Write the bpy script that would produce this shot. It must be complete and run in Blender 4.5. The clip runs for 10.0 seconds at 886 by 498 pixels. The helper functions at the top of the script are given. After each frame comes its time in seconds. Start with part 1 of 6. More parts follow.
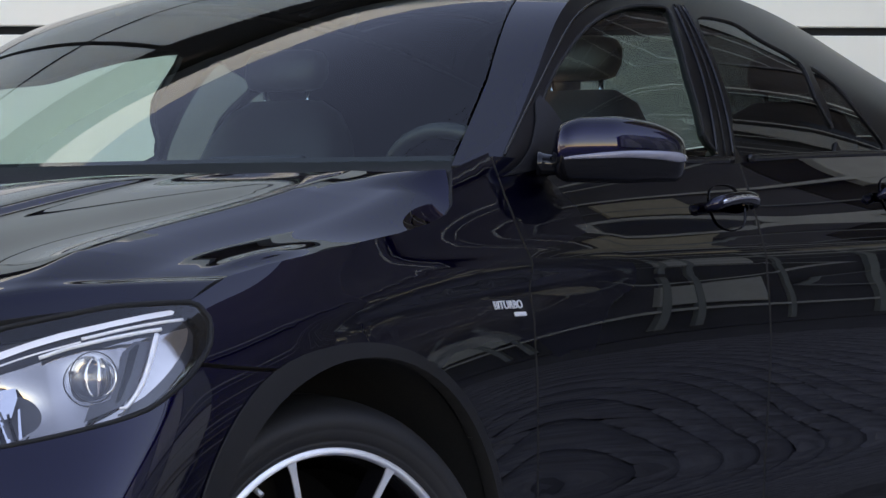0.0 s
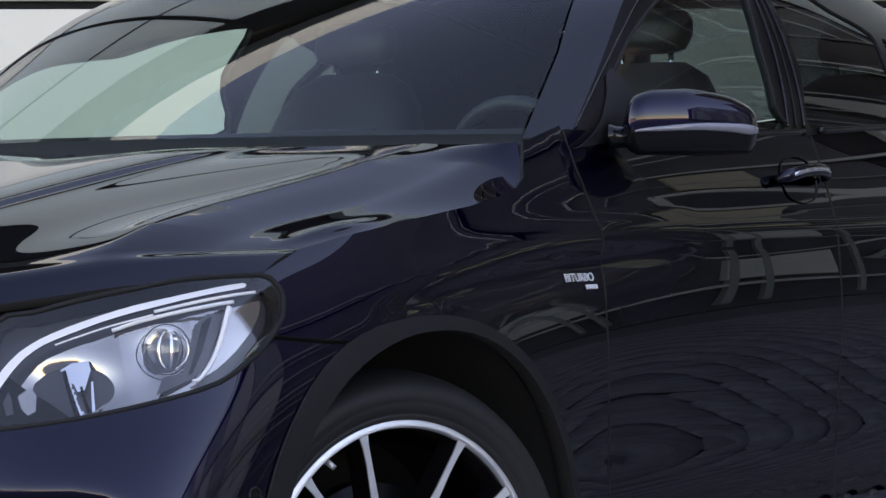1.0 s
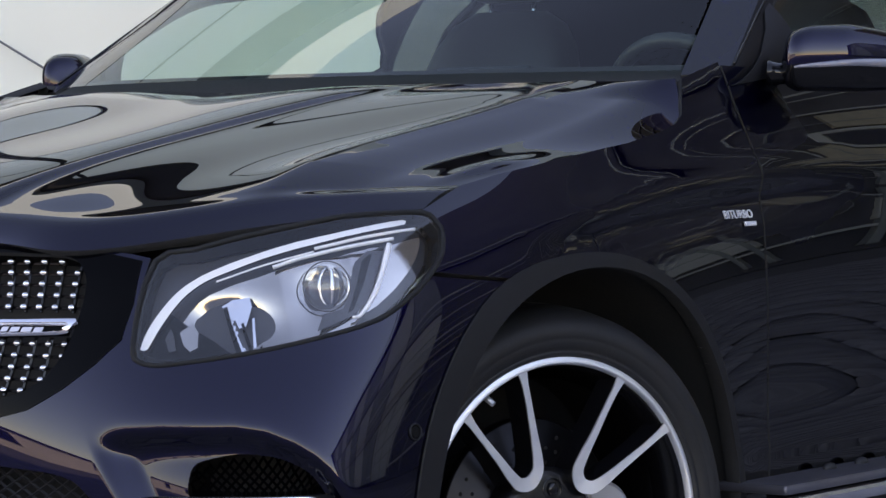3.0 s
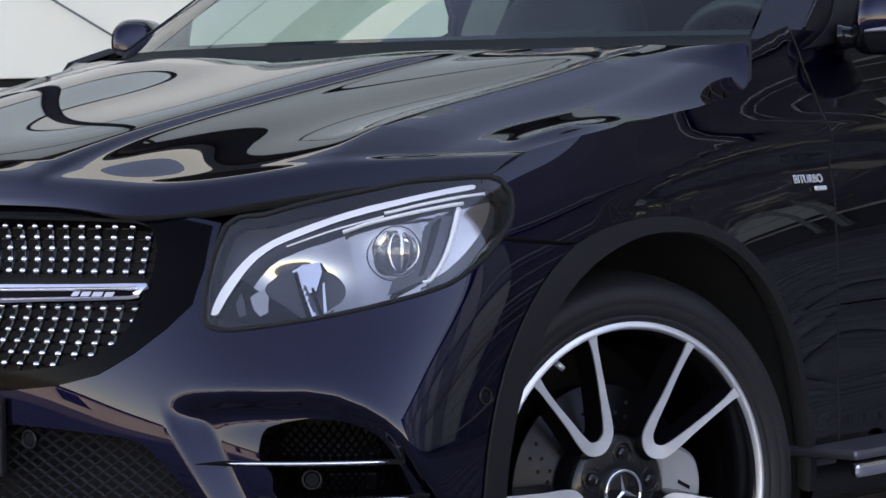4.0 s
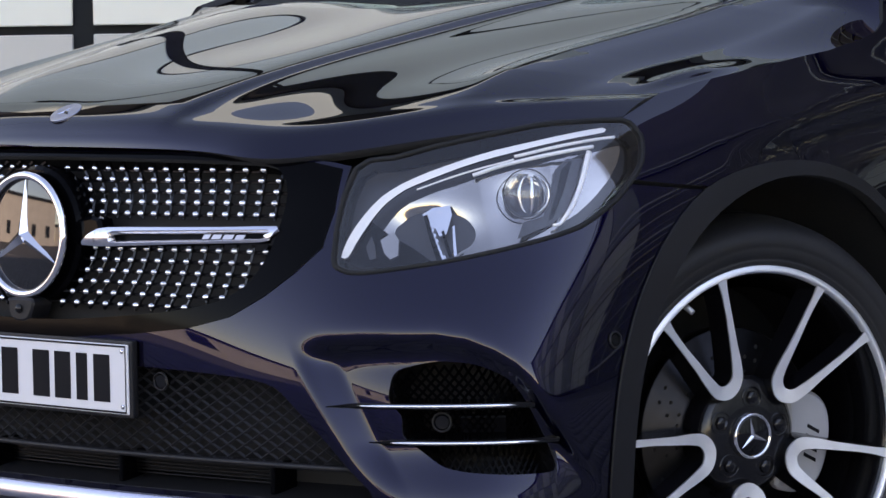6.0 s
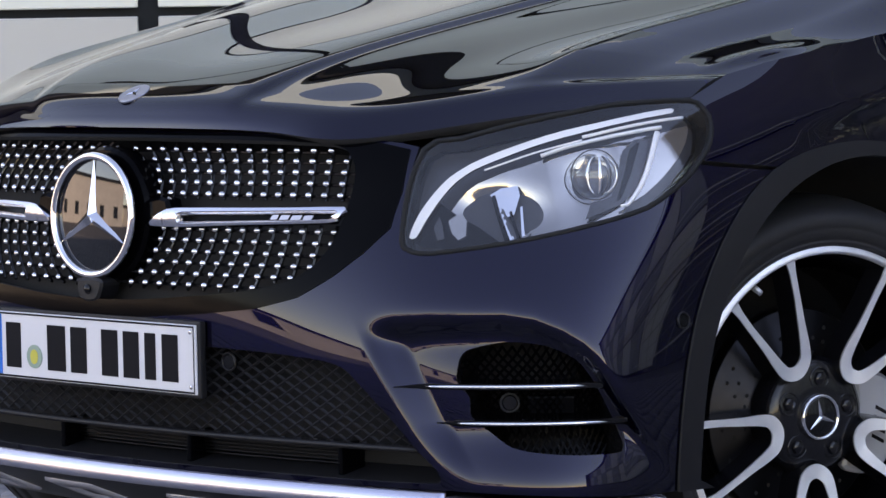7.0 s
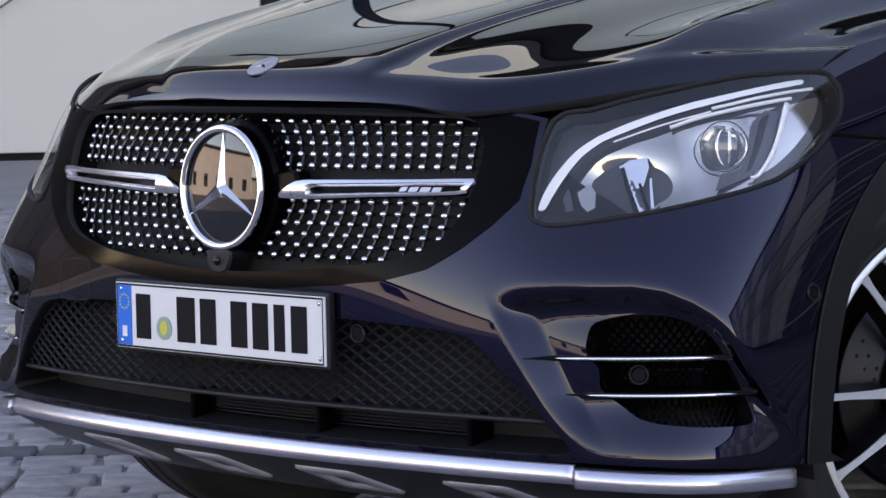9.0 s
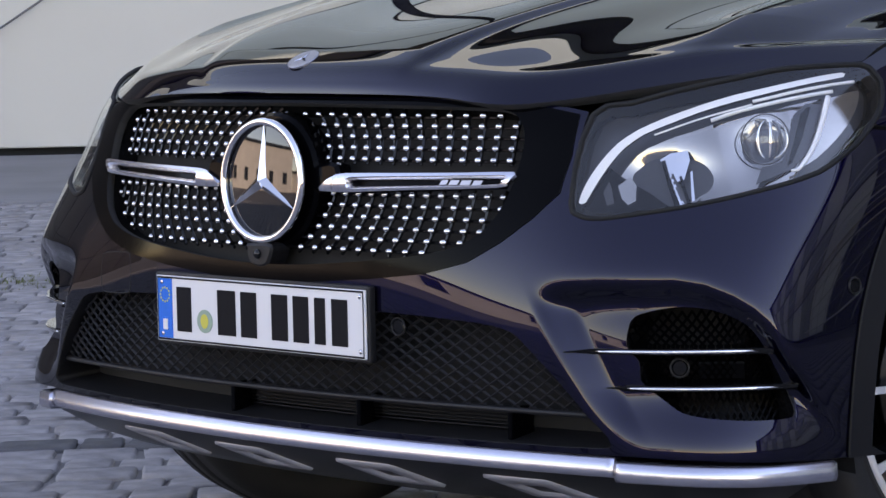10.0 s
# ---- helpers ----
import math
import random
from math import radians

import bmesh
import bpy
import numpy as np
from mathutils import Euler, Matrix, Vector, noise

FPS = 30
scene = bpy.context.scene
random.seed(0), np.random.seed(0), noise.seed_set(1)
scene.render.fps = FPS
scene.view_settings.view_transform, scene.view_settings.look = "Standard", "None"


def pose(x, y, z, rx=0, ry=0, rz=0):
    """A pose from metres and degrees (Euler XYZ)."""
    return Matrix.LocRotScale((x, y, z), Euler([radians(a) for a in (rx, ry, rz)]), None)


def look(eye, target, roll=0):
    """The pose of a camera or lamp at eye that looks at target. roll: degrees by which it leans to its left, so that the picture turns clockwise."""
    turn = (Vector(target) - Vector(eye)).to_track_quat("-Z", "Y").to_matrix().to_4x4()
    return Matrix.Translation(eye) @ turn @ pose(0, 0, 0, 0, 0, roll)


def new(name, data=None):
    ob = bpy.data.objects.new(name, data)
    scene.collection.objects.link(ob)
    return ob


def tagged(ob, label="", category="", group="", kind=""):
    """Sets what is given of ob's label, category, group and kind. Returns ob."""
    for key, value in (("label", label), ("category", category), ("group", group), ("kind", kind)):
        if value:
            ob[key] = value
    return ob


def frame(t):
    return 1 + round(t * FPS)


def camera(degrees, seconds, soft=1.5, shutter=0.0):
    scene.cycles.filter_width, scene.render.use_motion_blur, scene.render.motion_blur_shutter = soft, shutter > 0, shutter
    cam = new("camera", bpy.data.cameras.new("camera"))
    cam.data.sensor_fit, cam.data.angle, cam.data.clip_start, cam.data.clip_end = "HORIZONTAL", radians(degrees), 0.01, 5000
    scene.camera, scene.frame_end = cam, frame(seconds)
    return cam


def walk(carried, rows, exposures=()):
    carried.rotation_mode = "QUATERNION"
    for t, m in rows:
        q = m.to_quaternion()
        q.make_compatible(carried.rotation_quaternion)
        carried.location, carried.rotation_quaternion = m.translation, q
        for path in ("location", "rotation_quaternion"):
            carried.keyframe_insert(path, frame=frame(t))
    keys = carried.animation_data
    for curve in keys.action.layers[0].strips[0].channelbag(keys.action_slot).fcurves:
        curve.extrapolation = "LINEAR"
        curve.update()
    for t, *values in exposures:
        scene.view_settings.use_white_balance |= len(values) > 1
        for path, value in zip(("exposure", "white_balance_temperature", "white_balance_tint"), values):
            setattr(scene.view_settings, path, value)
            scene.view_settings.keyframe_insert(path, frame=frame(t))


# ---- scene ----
EXPOSURE, KELVIN, TINT = 2.0, 9400, 31
cam = camera(16.22, 10.0)
ROWS = [
    (0.0, 4.0884, 3.8952, 1.0179, 89.387, 0.592, 124.610),
    (0.5, 4.0911, 3.8926, 1.0168, 89.163, 0.661, 125.193),
    (1.0, 4.0940, 3.8898, 1.0156, 88.924, 0.658, 125.838),
    (1.5, 4.0973, 3.8866, 1.0142, 88.732, 0.730, 126.577),
    (2.0, 4.1003, 3.8838, 1.0130, 88.523, 0.794, 127.243),
    (2.5, 4.1033, 3.8808, 1.0117, 88.191, 0.794, 127.938),
    (4.0, 4.1115, 3.8729, 1.0083, 87.253, 0.923, 129.769),
    (4.5, 4.1143, 3.8702, 1.0071, 86.997, 0.978, 130.400),
    (5.0, 4.1165, 3.8681, 1.0063, 86.744, 1.042, 130.881),
    (5.5, 4.1189, 3.8657, 1.0052, 86.497, 1.009, 131.425),
    (7.0, 4.1268, 3.8581, 1.0020, 85.988, 1.043, 133.156),
    (7.5, 4.1295, 3.8556, 1.0009, 85.847, 1.076, 133.734),
    (8.0, 4.1319, 3.8532, 0.9999, 85.729, 1.055, 134.238),
    (8.5, 4.1345, 3.8507, 0.9988, 85.629, 1.160, 134.808),
    (9.0, 4.1372, 3.8481, 0.9977, 85.568, 1.202, 135.352),
    (9.5, 4.1390, 3.8463, 0.9969, 85.504, 1.232, 135.728),
    (10.0, 4.1405, 3.8449, 0.9963, 85.475, 1.255, 136.043),
]
walk(cam, [(t, pose(x, y, z, rx, ry, rz)) for t, x, y, z, rx, ry, rz in ROWS], exposures=((0.0, EXPOSURE, KELVIN, TINT), (10.0, EXPOSURE, KELVIN, TINT)))

# ---- light ----
world = bpy.data.worlds.new("world")
scene.world = world
world.use_nodes = True
_nt = world.node_tree
_bg = _nt.nodes["Background"]
_sky = _nt.nodes.new("ShaderNodeTexSky")
_sky.sky_type = "NISHITA"
_sky.sun_disc = False
_sky.air_density, _sky.dust_density, _sky.ozone_density = 0.9, 0.0, 2.1
_sky.sun_elevation = radians(19.5)
_sky.sun_rotation = radians(342)
_nt.links.new(_sky.outputs[0], _bg.inputs[0])
_bg.inputs[1].default_value = 0.20

sun_data = bpy.data.lights.new("sun", "SUN")
sun_data.energy = 4.0
sun_data.angle = radians(0.5)
sun_data.color = (1.0, 0.985, 0.96)
sun = new("sun", sun_data)
sun.matrix_world = look((-2.53, 7.78, 2.90), (0, 0, 0))

# ---- tools ----
def spline(pts, n):
    """n points along a smooth curve through pts."""
    p = np.asarray(pts, float)
    m = len(p)
    t = np.linspace(0, m - 1, n)
    i = np.clip(t.astype(int), 0, m - 2)
    f = (t - i)[:, None]
    ext = np.vstack([2 * p[0] - p[1], p, 2 * p[-1] - p[-2]])
    a, b, c, d = ext[i], ext[i + 1], ext[i + 2], ext[i + 3]
    return 0.5 * (2 * b + (c - a) * f + (2 * a - 5 * b + 4 * c - d) * f ** 2 + (3 * b - a - 3 * c + d) * f ** 3)


def natural(xs, ys):
    """A natural cubic spline through (xs, ys), ys of any width; returns a function of an array."""
    xs, ys = np.asarray(xs, float), np.asarray(ys, float)
    n = len(xs)
    h = np.diff(xs)
    A = np.eye(n)
    r = np.zeros((n,) + ys.shape[1:])
    for k in range(1, n - 1):
        A[k, k - 1], A[k, k], A[k, k + 1] = h[k - 1], 2 * (h[k - 1] + h[k]), h[k]
        r[k] = 6 * ((ys[k + 1] - ys[k]) / h[k] - (ys[k] - ys[k - 1]) / h[k - 1])
    m = np.linalg.solve(A, r.reshape(n, -1)).reshape(r.shape)

    def f(x):
        x = np.atleast_1d(np.asarray(x, float))
        i = np.clip(np.searchsorted(xs, x) - 1, 0, n - 2)
        s = (slice(None),) + (None,) * (ys.ndim - 1)
        a, b, hh = (xs[i + 1] - x)[s], (x - xs[i])[s], h[i][s]
        return (m[i] * a ** 3 + m[i + 1] * b ** 3) / (6 * hh) + (ys[i] / hh - m[i] * hh / 6) * a + (ys[i + 1] / hh - m[i + 1] * hh / 6) * b
    return f


def mesh_from(name, verts, faces, normals=None, smooth=True):
    me = bpy.data.meshes.new(name)
    me.from_pydata([tuple(map(float, v)) for v in verts], [], [tuple(map(int, f)) for f in faces])
    me.polygons.foreach_set("use_smooth", [smooth] * len(me.polygons))
    me.validate()
    me.update()
    if normals is not None and len(normals) == len(me.vertices):
        me.normals_split_custom_set_from_vertices([tuple(map(float, v)) for v in normals])
    return me


def part(name, data, material, parent, label=""):
    """One mesh object under a thing or a part. data: a mesh or a bmesh."""
    if isinstance(data, bmesh.types.BMesh):
        me = bpy.data.meshes.new(name)
        data.to_mesh(me)
        data.free()
        data = me
    ob = new(name, data)
    if material is not None and not data.materials:
        data.materials.append(material)
        # slot 1, the folded edges, takes near-black in place of the gap's shade
        if any(p.material_index == 1 for p in data.polygons):
            data.materials.append(DARK)
    ob.parent = parent
    return tagged(ob, label)


def thing(name, label, category, data=None, material=None, group="", kind="", at=None):
    if isinstance(data, bmesh.types.BMesh):
        me = bpy.data.meshes.new(name)
        data.to_mesh(me)
        data.free()
        data = me
    ob = new(name, data)
    if data is not None and material is not None and not data.materials:
        data.materials.append(material)
    if at is not None:
        ob.matrix_world = at
    return tagged(ob, label, category, group, kind)


def inside(poly, pts):
    poly, pts = np.asarray(poly), np.asarray(pts)
    x, y = pts[:, 0], pts[:, 1]
    res = np.zeros(len(pts), bool)
    for (x1, y1), (x2, y2) in zip(poly, np.roll(poly, -1, 0)):
        cond = (y1 > y) != (y2 > y)
        with np.errstate(divide="ignore", invalid="ignore"):
            res ^= cond & (x < (x2 - x1) * (y - y1) / (y2 - y1 + 1e-15) + x1)
    return res


def resample(poly, step, closed=True):
    """Points about step apart along a polyline, its corners kept."""
    out = []
    p = [np.asarray(v, float) for v in poly]
    seq = list(zip(p, p[1:] + p[:1])) if closed else list(zip(p, p[1:]))
    for a, b in seq:
        d = (b - a) / np.asarray(step)
        k = max(1, int(math.ceil(math.hypot(*d))))
        out += [a + (b - a) * j / k for j in range(k)]
    if not closed:
        out.append(p[-1])
    return np.array(out)


def smooth_loop(pts, k=4):
    """A closed outline through the points, rounded."""
    p = np.asarray(pts, float)
    a, b, c, d = np.roll(p, 1, 0), p, np.roll(p, -1, 0), np.roll(p, -2, 0)
    out = []
    for f in np.arange(k) / k:
        out.append(0.5 * (2 * b + 0.8 * (c - a) * f + (1.6 * a - 4.4 * b + 3.6 * c - 0.8 * d) * f ** 2 + (-0.8 * a + 2.4 * b - 2.4 * c + 0.8 * d) * f ** 3))
    return np.stack(out, 1).reshape(-1, 2)


def surface_normals(S, uv, sign):
    e = 1e-3
    du = S(uv + [e, 0]) - S(uv - [e, 0])
    dv = S(uv + [0, e]) - S(uv - [0, e])
    n = np.cross(du, dv) * sign
    return n / (np.linalg.norm(n, axis=1, keepdims=True) + 1e-12)


def panel(name, S, outline, step, holes=(), fold=0.008, sign=1.0, flip_y=False, lip=-0.001):
    """A sheet on the surface S(uv), cut to an outline with holes, its edges folded inwards by fold metres."""
    from mathutils import geometry
    step = np.asarray(step, float)
    loops = [resample(outline, step)] + [resample(h, step) for h in holes]
    verts, edges = [], []
    for l in loops:
        o = len(verts)
        verts += [Vector(v) for v in l]
        edges += [(o + k, o + (k + 1) % len(l)) for k in range(len(l))]
    lo, hi = loops[0].min(0), loops[0].max(0)
    gu = np.arange(lo[0] + step[0] / 2, hi[0], step[0])
    gv = np.arange(lo[1] + step[1] / 2, hi[1], step[1])
    g = np.array([(a, b) for a in gu for b in gv])
    if len(g):
        keep = inside(loops[0], g)
        for l in loops[1:]:
            keep &= ~inside(l, g)
        edge_pts = np.vstack(loops)
        far = np.ones(len(g), bool)
        for k in range(0, len(g), 2000):
            d = (g[k:k + 2000, None] - edge_pts[None]) / step
            far[k:k + 2000] = (d ** 2).sum(2).min(1) > 0.16
        verts += [Vector(v) for v in g[keep & far]]
    ov, oe, of, _, _, _ = geometry.delaunay_2d_cdt(verts, edges, [], 0, 1e-7)
    uv = np.array([tuple(v) for v in ov])
    tri = np.array([f for f in of if len(f) == 3])
    cen = uv[tri].mean(1)
    keep = inside(loops[0], cen)
    for l in loops[1:]:
        keep &= ~inside(l, cen)
    tri = tri[keep]
    a, b, c = uv[tri[:, 0]], uv[tri[:, 1]], uv[tri[:, 2]]
    area = (b[:, 0] - a[:, 0]) * (c[:, 1] - a[:, 1]) - (b[:, 1] - a[:, 1]) * (c[:, 0] - a[:, 0])
    if sign > 0:
        tri = np.where((area < 0)[:, None], tri[:, ::-1], tri)
    else:
        tri = np.where((area > 0)[:, None], tri[:, ::-1], tri)
    used = np.unique(tri)
    back = -np.ones(len(uv), int)
    back[used] = np.arange(len(used))
    uv, tri = uv[used], back[tri]
    P, N = S(uv), surface_normals(S, uv, sign)
    # folded edges; slot 1 paints them near-black for the shade in the shut lines
    count = {}
    for t in tri:
        for k in range(3):
            e = (t[k], t[(k + 1) % 3])
            count[e] = count.get(e, 0) + 1
    rim = [e for e in count if (e[1], e[0]) not in count]
    V, NN, Fc = list(P), list(N), [tuple(t) for t in tri]
    if fold:
        for i, j in rim:
            k = len(V)
            t = P[j] - P[i]
            out = np.cross(t, N[i])
            out = out / (np.linalg.norm(out) + 1e-12)
            mid_n = [0.6 * N[i] + 0.8 * out, 0.6 * N[j] + 0.8 * out]
            V += [P[i], P[j], P[j] - fold * N[j] + lip * out, P[i] - fold * N[i] + lip * out]
            NN += [mid_n[0], mid_n[1], out, out]
            Fc.append((k, k + 3, k + 2, k + 1))
    V, NN = np.array(V), np.array(NN)
    NN = NN / (np.linalg.norm(NN, axis=1, keepdims=True) + 1e-12)
    if flip_y:
        V, NN = V * [1, -1, 1], NN * [1, -1, 1]
        Fc = [f[::-1] for f in Fc]
    me = mesh_from(name, V, Fc, NN)
    if fold:
        me.polygons.foreach_set("material_index", [0] * len(tri) + [1] * (len(me.polygons) - len(tri)))
    return me


def grid_mesh(name, G, sign=1, closed_u=False, thickness=0.0):
    """A mesh over a grid of points G[nu][nv]."""
    G = np.asarray(G, float)
    nu, nv = G.shape[:2]
    V = G.reshape(-1, 3)
    F = []
    for a in range(nu if closed_u else nu - 1):
        for b in range(nv - 1):
            q = (a * nv + b, ((a + 1) % nu) * nv + b, ((a + 1) % nu) * nv + b + 1, a * nv + b + 1)
            F.append(q if sign > 0 else q[::-1])
    return mesh_from(name, V, F)


def tube(name, path, radius, sides=10, closed=False, squash=(1, 1), up=(0, 0, 1)):
    """A round bar along a path; radius may be a list along it."""
    p = np.asarray(path, float)
    n = len(p)
    r = np.full(n, radius) if np.isscalar(radius) else np.asarray(radius, float)
    tang = np.gradient(p, axis=0)
    if closed:
        tang = np.roll(p, -1, 0) - np.roll(p, 1, 0)
    V, F = [], []
    upv = np.asarray(up, float)
    for k in range(n):
        t = tang[k] / (np.linalg.norm(tang[k]) + 1e-12)
        a = np.cross(upv, t)
        if np.linalg.norm(a) < 1e-4:
            a = np.cross((1, 0.01, 0), t)
        a /= np.linalg.norm(a)
        b = np.cross(t, a)
        for s in range(sides):
            w = 2 * math.pi * s / sides
            V.append(p[k] + r[k] * (a * math.cos(w) * squash[0] + b * math.sin(w) * squash[1]))
    for k in range(n if closed else n - 1):
        for s in range(sides):
            F.append((k * sides + s, k * sides + (s + 1) % sides, ((k + 1) % n) * sides + (s + 1) % sides, ((k + 1) % n) * sides + s))
    if not closed:
        F.append(tuple(range(sides))[::-1])
        F.append(tuple((n - 1) * sides + s for s in range(sides)))
    return mesh_from(name, V, F)


def sweep(name, path, frames, profile, closed=False, cap=True):
    """A profile [(a, b)...] carried along a path with frames [(A, B)...]; corners of the profile stay as given."""
    V, F = [], []
    m = len(profile)
    for p, (A, B) in zip(path, frames):
        for a, b in profile:
            V.append(np.asarray(p) + a * np.asarray(A) + b * np.asarray(B))
    n = len(path)
    for k in range(n if closed else n - 1):
        for s in range(m):
            F.append((k * m + s, k * m + (s + 1) % m, ((k + 1) % n) * m + (s + 1) % m, ((k + 1) % n) * m + s))
    if not closed and cap:
        F.append(tuple(range(m))[::-1])
        F.append(tuple((n - 1) * m + s for s in range(m)))
    me = mesh_from(name, V, F)
    bm = bmesh.new()
    bm.from_mesh(me)
    bmesh.ops.recalc_face_normals(bm, faces=bm.faces)
    bm.to_mesh(me)
    bm.free()
    return me


def box(bm, m, sx, sy, sz, bevel=0.0, seg=2):
    r = bmesh.ops.create_cube(bm, size=1.0, matrix=m @ Matrix.Diagonal((sx, sy, sz, 1)))
    if bevel:
        es = list({e for v in r["verts"] for e in v.link_edges})
        bmesh.ops.bevel(bm, geom=es, offset=bevel, segments=seg, affect="EDGES", profile=0.6)


def box_mesh(m, sx, sy, sz, bevel=0.0, seg=2):
    bm = bmesh.new()
    box(bm, m, sx, sy, sz, bevel, seg)
    for f in bm.faces:
        f.smooth = False
    return bm


def prism(name, outline, depth, frame_m, bevel=0.0, holes=()):
    """A flat shape [(a, b)...] in the frame's xy plane, depth thick along its z (front at z = 0, back at -depth), front edge bevelled."""
    o = np.asarray(outline, float)
    V, F = [], []
    n = len(o)
    area = 0.5 * np.sum(o[:, 0] * np.roll(o[:, 1], -1) - o[:, 1] * np.roll(o[:, 0], -1))
    if area < 0:
        o = o[::-1]
    e = np.roll(o, -1, 0) - np.roll(o, 1, 0)
    nrm = np.c_[e[:, 1], -e[:, 0]]
    nrm /= np.linalg.norm(nrm, axis=1, keepdims=True) + 1e-12
    rings = [(o - nrm * bevel, 0.0), (o, -bevel), (o, -depth)] if bevel else [(o, 0.0), (o, -depth)]
    for ring, z in rings:
        V += [frame_m @ Vector((a, b, z)) for a, b in ring]
    F.append(tuple(range(n)))
    for k in range(len(rings) - 1):
        for s in range(n):
            F.append((k * n + s, (k + 1) * n + s, (k + 1) * n + (s + 1) % n, k * n + (s + 1) % n))
    F.append(tuple((len(rings) - 1) * n + s for s in range(n))[::-1])
    return mesh_from(name, V, F, smooth=False)


def join(name, meshes):
    """Several meshes of one part as one."""
    V, F = [], []
    for me in meshes:
        o = len(V)
        V += [tuple(v.co) for v in me.vertices]
        F += [tuple(o + i for i in p.vertices) for p in me.polygons]
    return mesh_from(name, V, F, smooth=False)

# ---- materials ----
def mat(name, color, rough=0.5, metal=0.0, coat=0.0, coat_rough=0.03, vary=0.15, scale=6.0, bump=0.0, bump_scale=200.0, rough_vary=0.1, spec=0.5, per_object=0.0, edge=None):
    m = bpy.data.materials.new(name)
    m.use_nodes = True
    nt = m.node_tree
    b = nt.nodes["Principled BSDF"]
    b.inputs["Metallic"].default_value = metal
    b.inputs["Coat Weight"].default_value = coat
    b.inputs["Coat Roughness"].default_value = coat_rough
    b.inputs["Specular IOR Level"].default_value = spec
    if edge:
        b.inputs["Specular Tint"].default_value = (*edge, 1)
    b.inputs["Coat IOR"].default_value = 1.43
    tc = nt.nodes.new("ShaderNodeTexCoord")
    n1 = nt.nodes.new("ShaderNodeTexNoise")
    n1.inputs["Scale"].default_value = scale
    n1.inputs["Detail"].default_value = 8
    nt.links.new(tc.outputs["Object"], n1.inputs["Vector"])
    n2 = nt.nodes.new("ShaderNodeTexNoise")
    n2.inputs["Scale"].default_value = bump_scale
    n2.inputs["Detail"].default_value = 4
    nt.links.new(tc.outputs["Object"], n2.inputs["Vector"])
    mul = nt.nodes.new("ShaderNodeMapRange")
    mul.inputs["From Min"].default_value, mul.inputs["From Max"].default_value = 0.3, 0.7
    mul.inputs["To Min"].default_value, mul.inputs["To Max"].default_value = 1 - vary, 1 + vary
    nt.links.new(n1.outputs["Fac"], mul.inputs["Value"])
    sc = nt.nodes.new("ShaderNodeVectorMath")
    sc.operation = "SCALE"
    sc.inputs[0].default_value = color
    last = mul.outputs["Result"]
    if per_object:
        oi = nt.nodes.new("ShaderNodeObjectInfo")
        pr = nt.nodes.new("ShaderNodeMapRange")
        pr.inputs["To Min"].default_value, pr.inputs["To Max"].default_value = 1 - per_object, 1 + per_object
        nt.links.new(oi.outputs["Random"], pr.inputs["Value"])
        mm = nt.nodes.new("ShaderNodeMath")
        mm.operation = "MULTIPLY"
        nt.links.new(last, mm.inputs[0])
        nt.links.new(pr.outputs["Result"], mm.inputs[1])
        last = mm.outputs[0]
    nt.links.new(last, sc.inputs["Scale"])
    nt.links.new(sc.outputs[0], b.inputs["Base Color"])
    rr = nt.nodes.new("ShaderNodeMapRange")
    rr.inputs["To Min"].default_value, rr.inputs["To Max"].default_value = max(rough * (1 - rough_vary), 0), min(rough * (1 + rough_vary), 1)
    nt.links.new(n2.outputs["Fac"], rr.inputs["Value"])
    nt.links.new(rr.outputs["Result"], b.inputs["Roughness"])
    if bump:
        bp = nt.nodes.new("ShaderNodeBump")
        bp.inputs["Strength"].default_value = bump
        bp.inputs["Distance"].default_value = 0.002
        nt.links.new(n2.outputs["Fac"], bp.inputs["Height"])
        nt.links.new(bp.outputs["Normal"], b.inputs["Normal"])
    return m


def glass_mat(name, tint, gloss_ior=1.45, rough=0.0):
    m = bpy.data.materials.new(name)
    m.use_nodes = True
    nt = m.node_tree
    nt.nodes.remove(nt.nodes["Principled BSDF"])
    out = nt.nodes["Material Output"]
    tr = nt.nodes.new("ShaderNodeBsdfTransparent")
    tr.inputs[0].default_value = (*tint, 1)
    gl = nt.nodes.new("ShaderNodeBsdfGlossy")
    gl.inputs["Roughness"].default_value = rough
    lw = nt.nodes.new("ShaderNodeLayerWeight")
    lw.inputs["Blend"].default_value = 0.5
    pw = nt.nodes.new("ShaderNodeMath")
    pw.operation = "POWER"
    pw.inputs[1].default_value = 5.0
    nt.links.new(lw.outputs["Facing"], pw.inputs[0])
    fr = nt.nodes.new("ShaderNodeMath")
    fr.operation = "MULTIPLY_ADD"
    base = ((gloss_ior - 1) / (gloss_ior + 1)) ** 2 * 1.0
    fr.inputs[1].default_value, fr.inputs[2].default_value = 1 - base, base
    nt.links.new(pw.outputs[0], fr.inputs[0])
    mx = nt.nodes.new("ShaderNodeMixShader")
    nt.links.new(fr.outputs[0], mx.inputs[0])
    nt.links.new(tr.outputs[0], mx.inputs[1])
    nt.links.new(gl.outputs[0], mx.inputs[2])
    nt.links.new(mx.outputs[0], out.inputs[0])
    return m


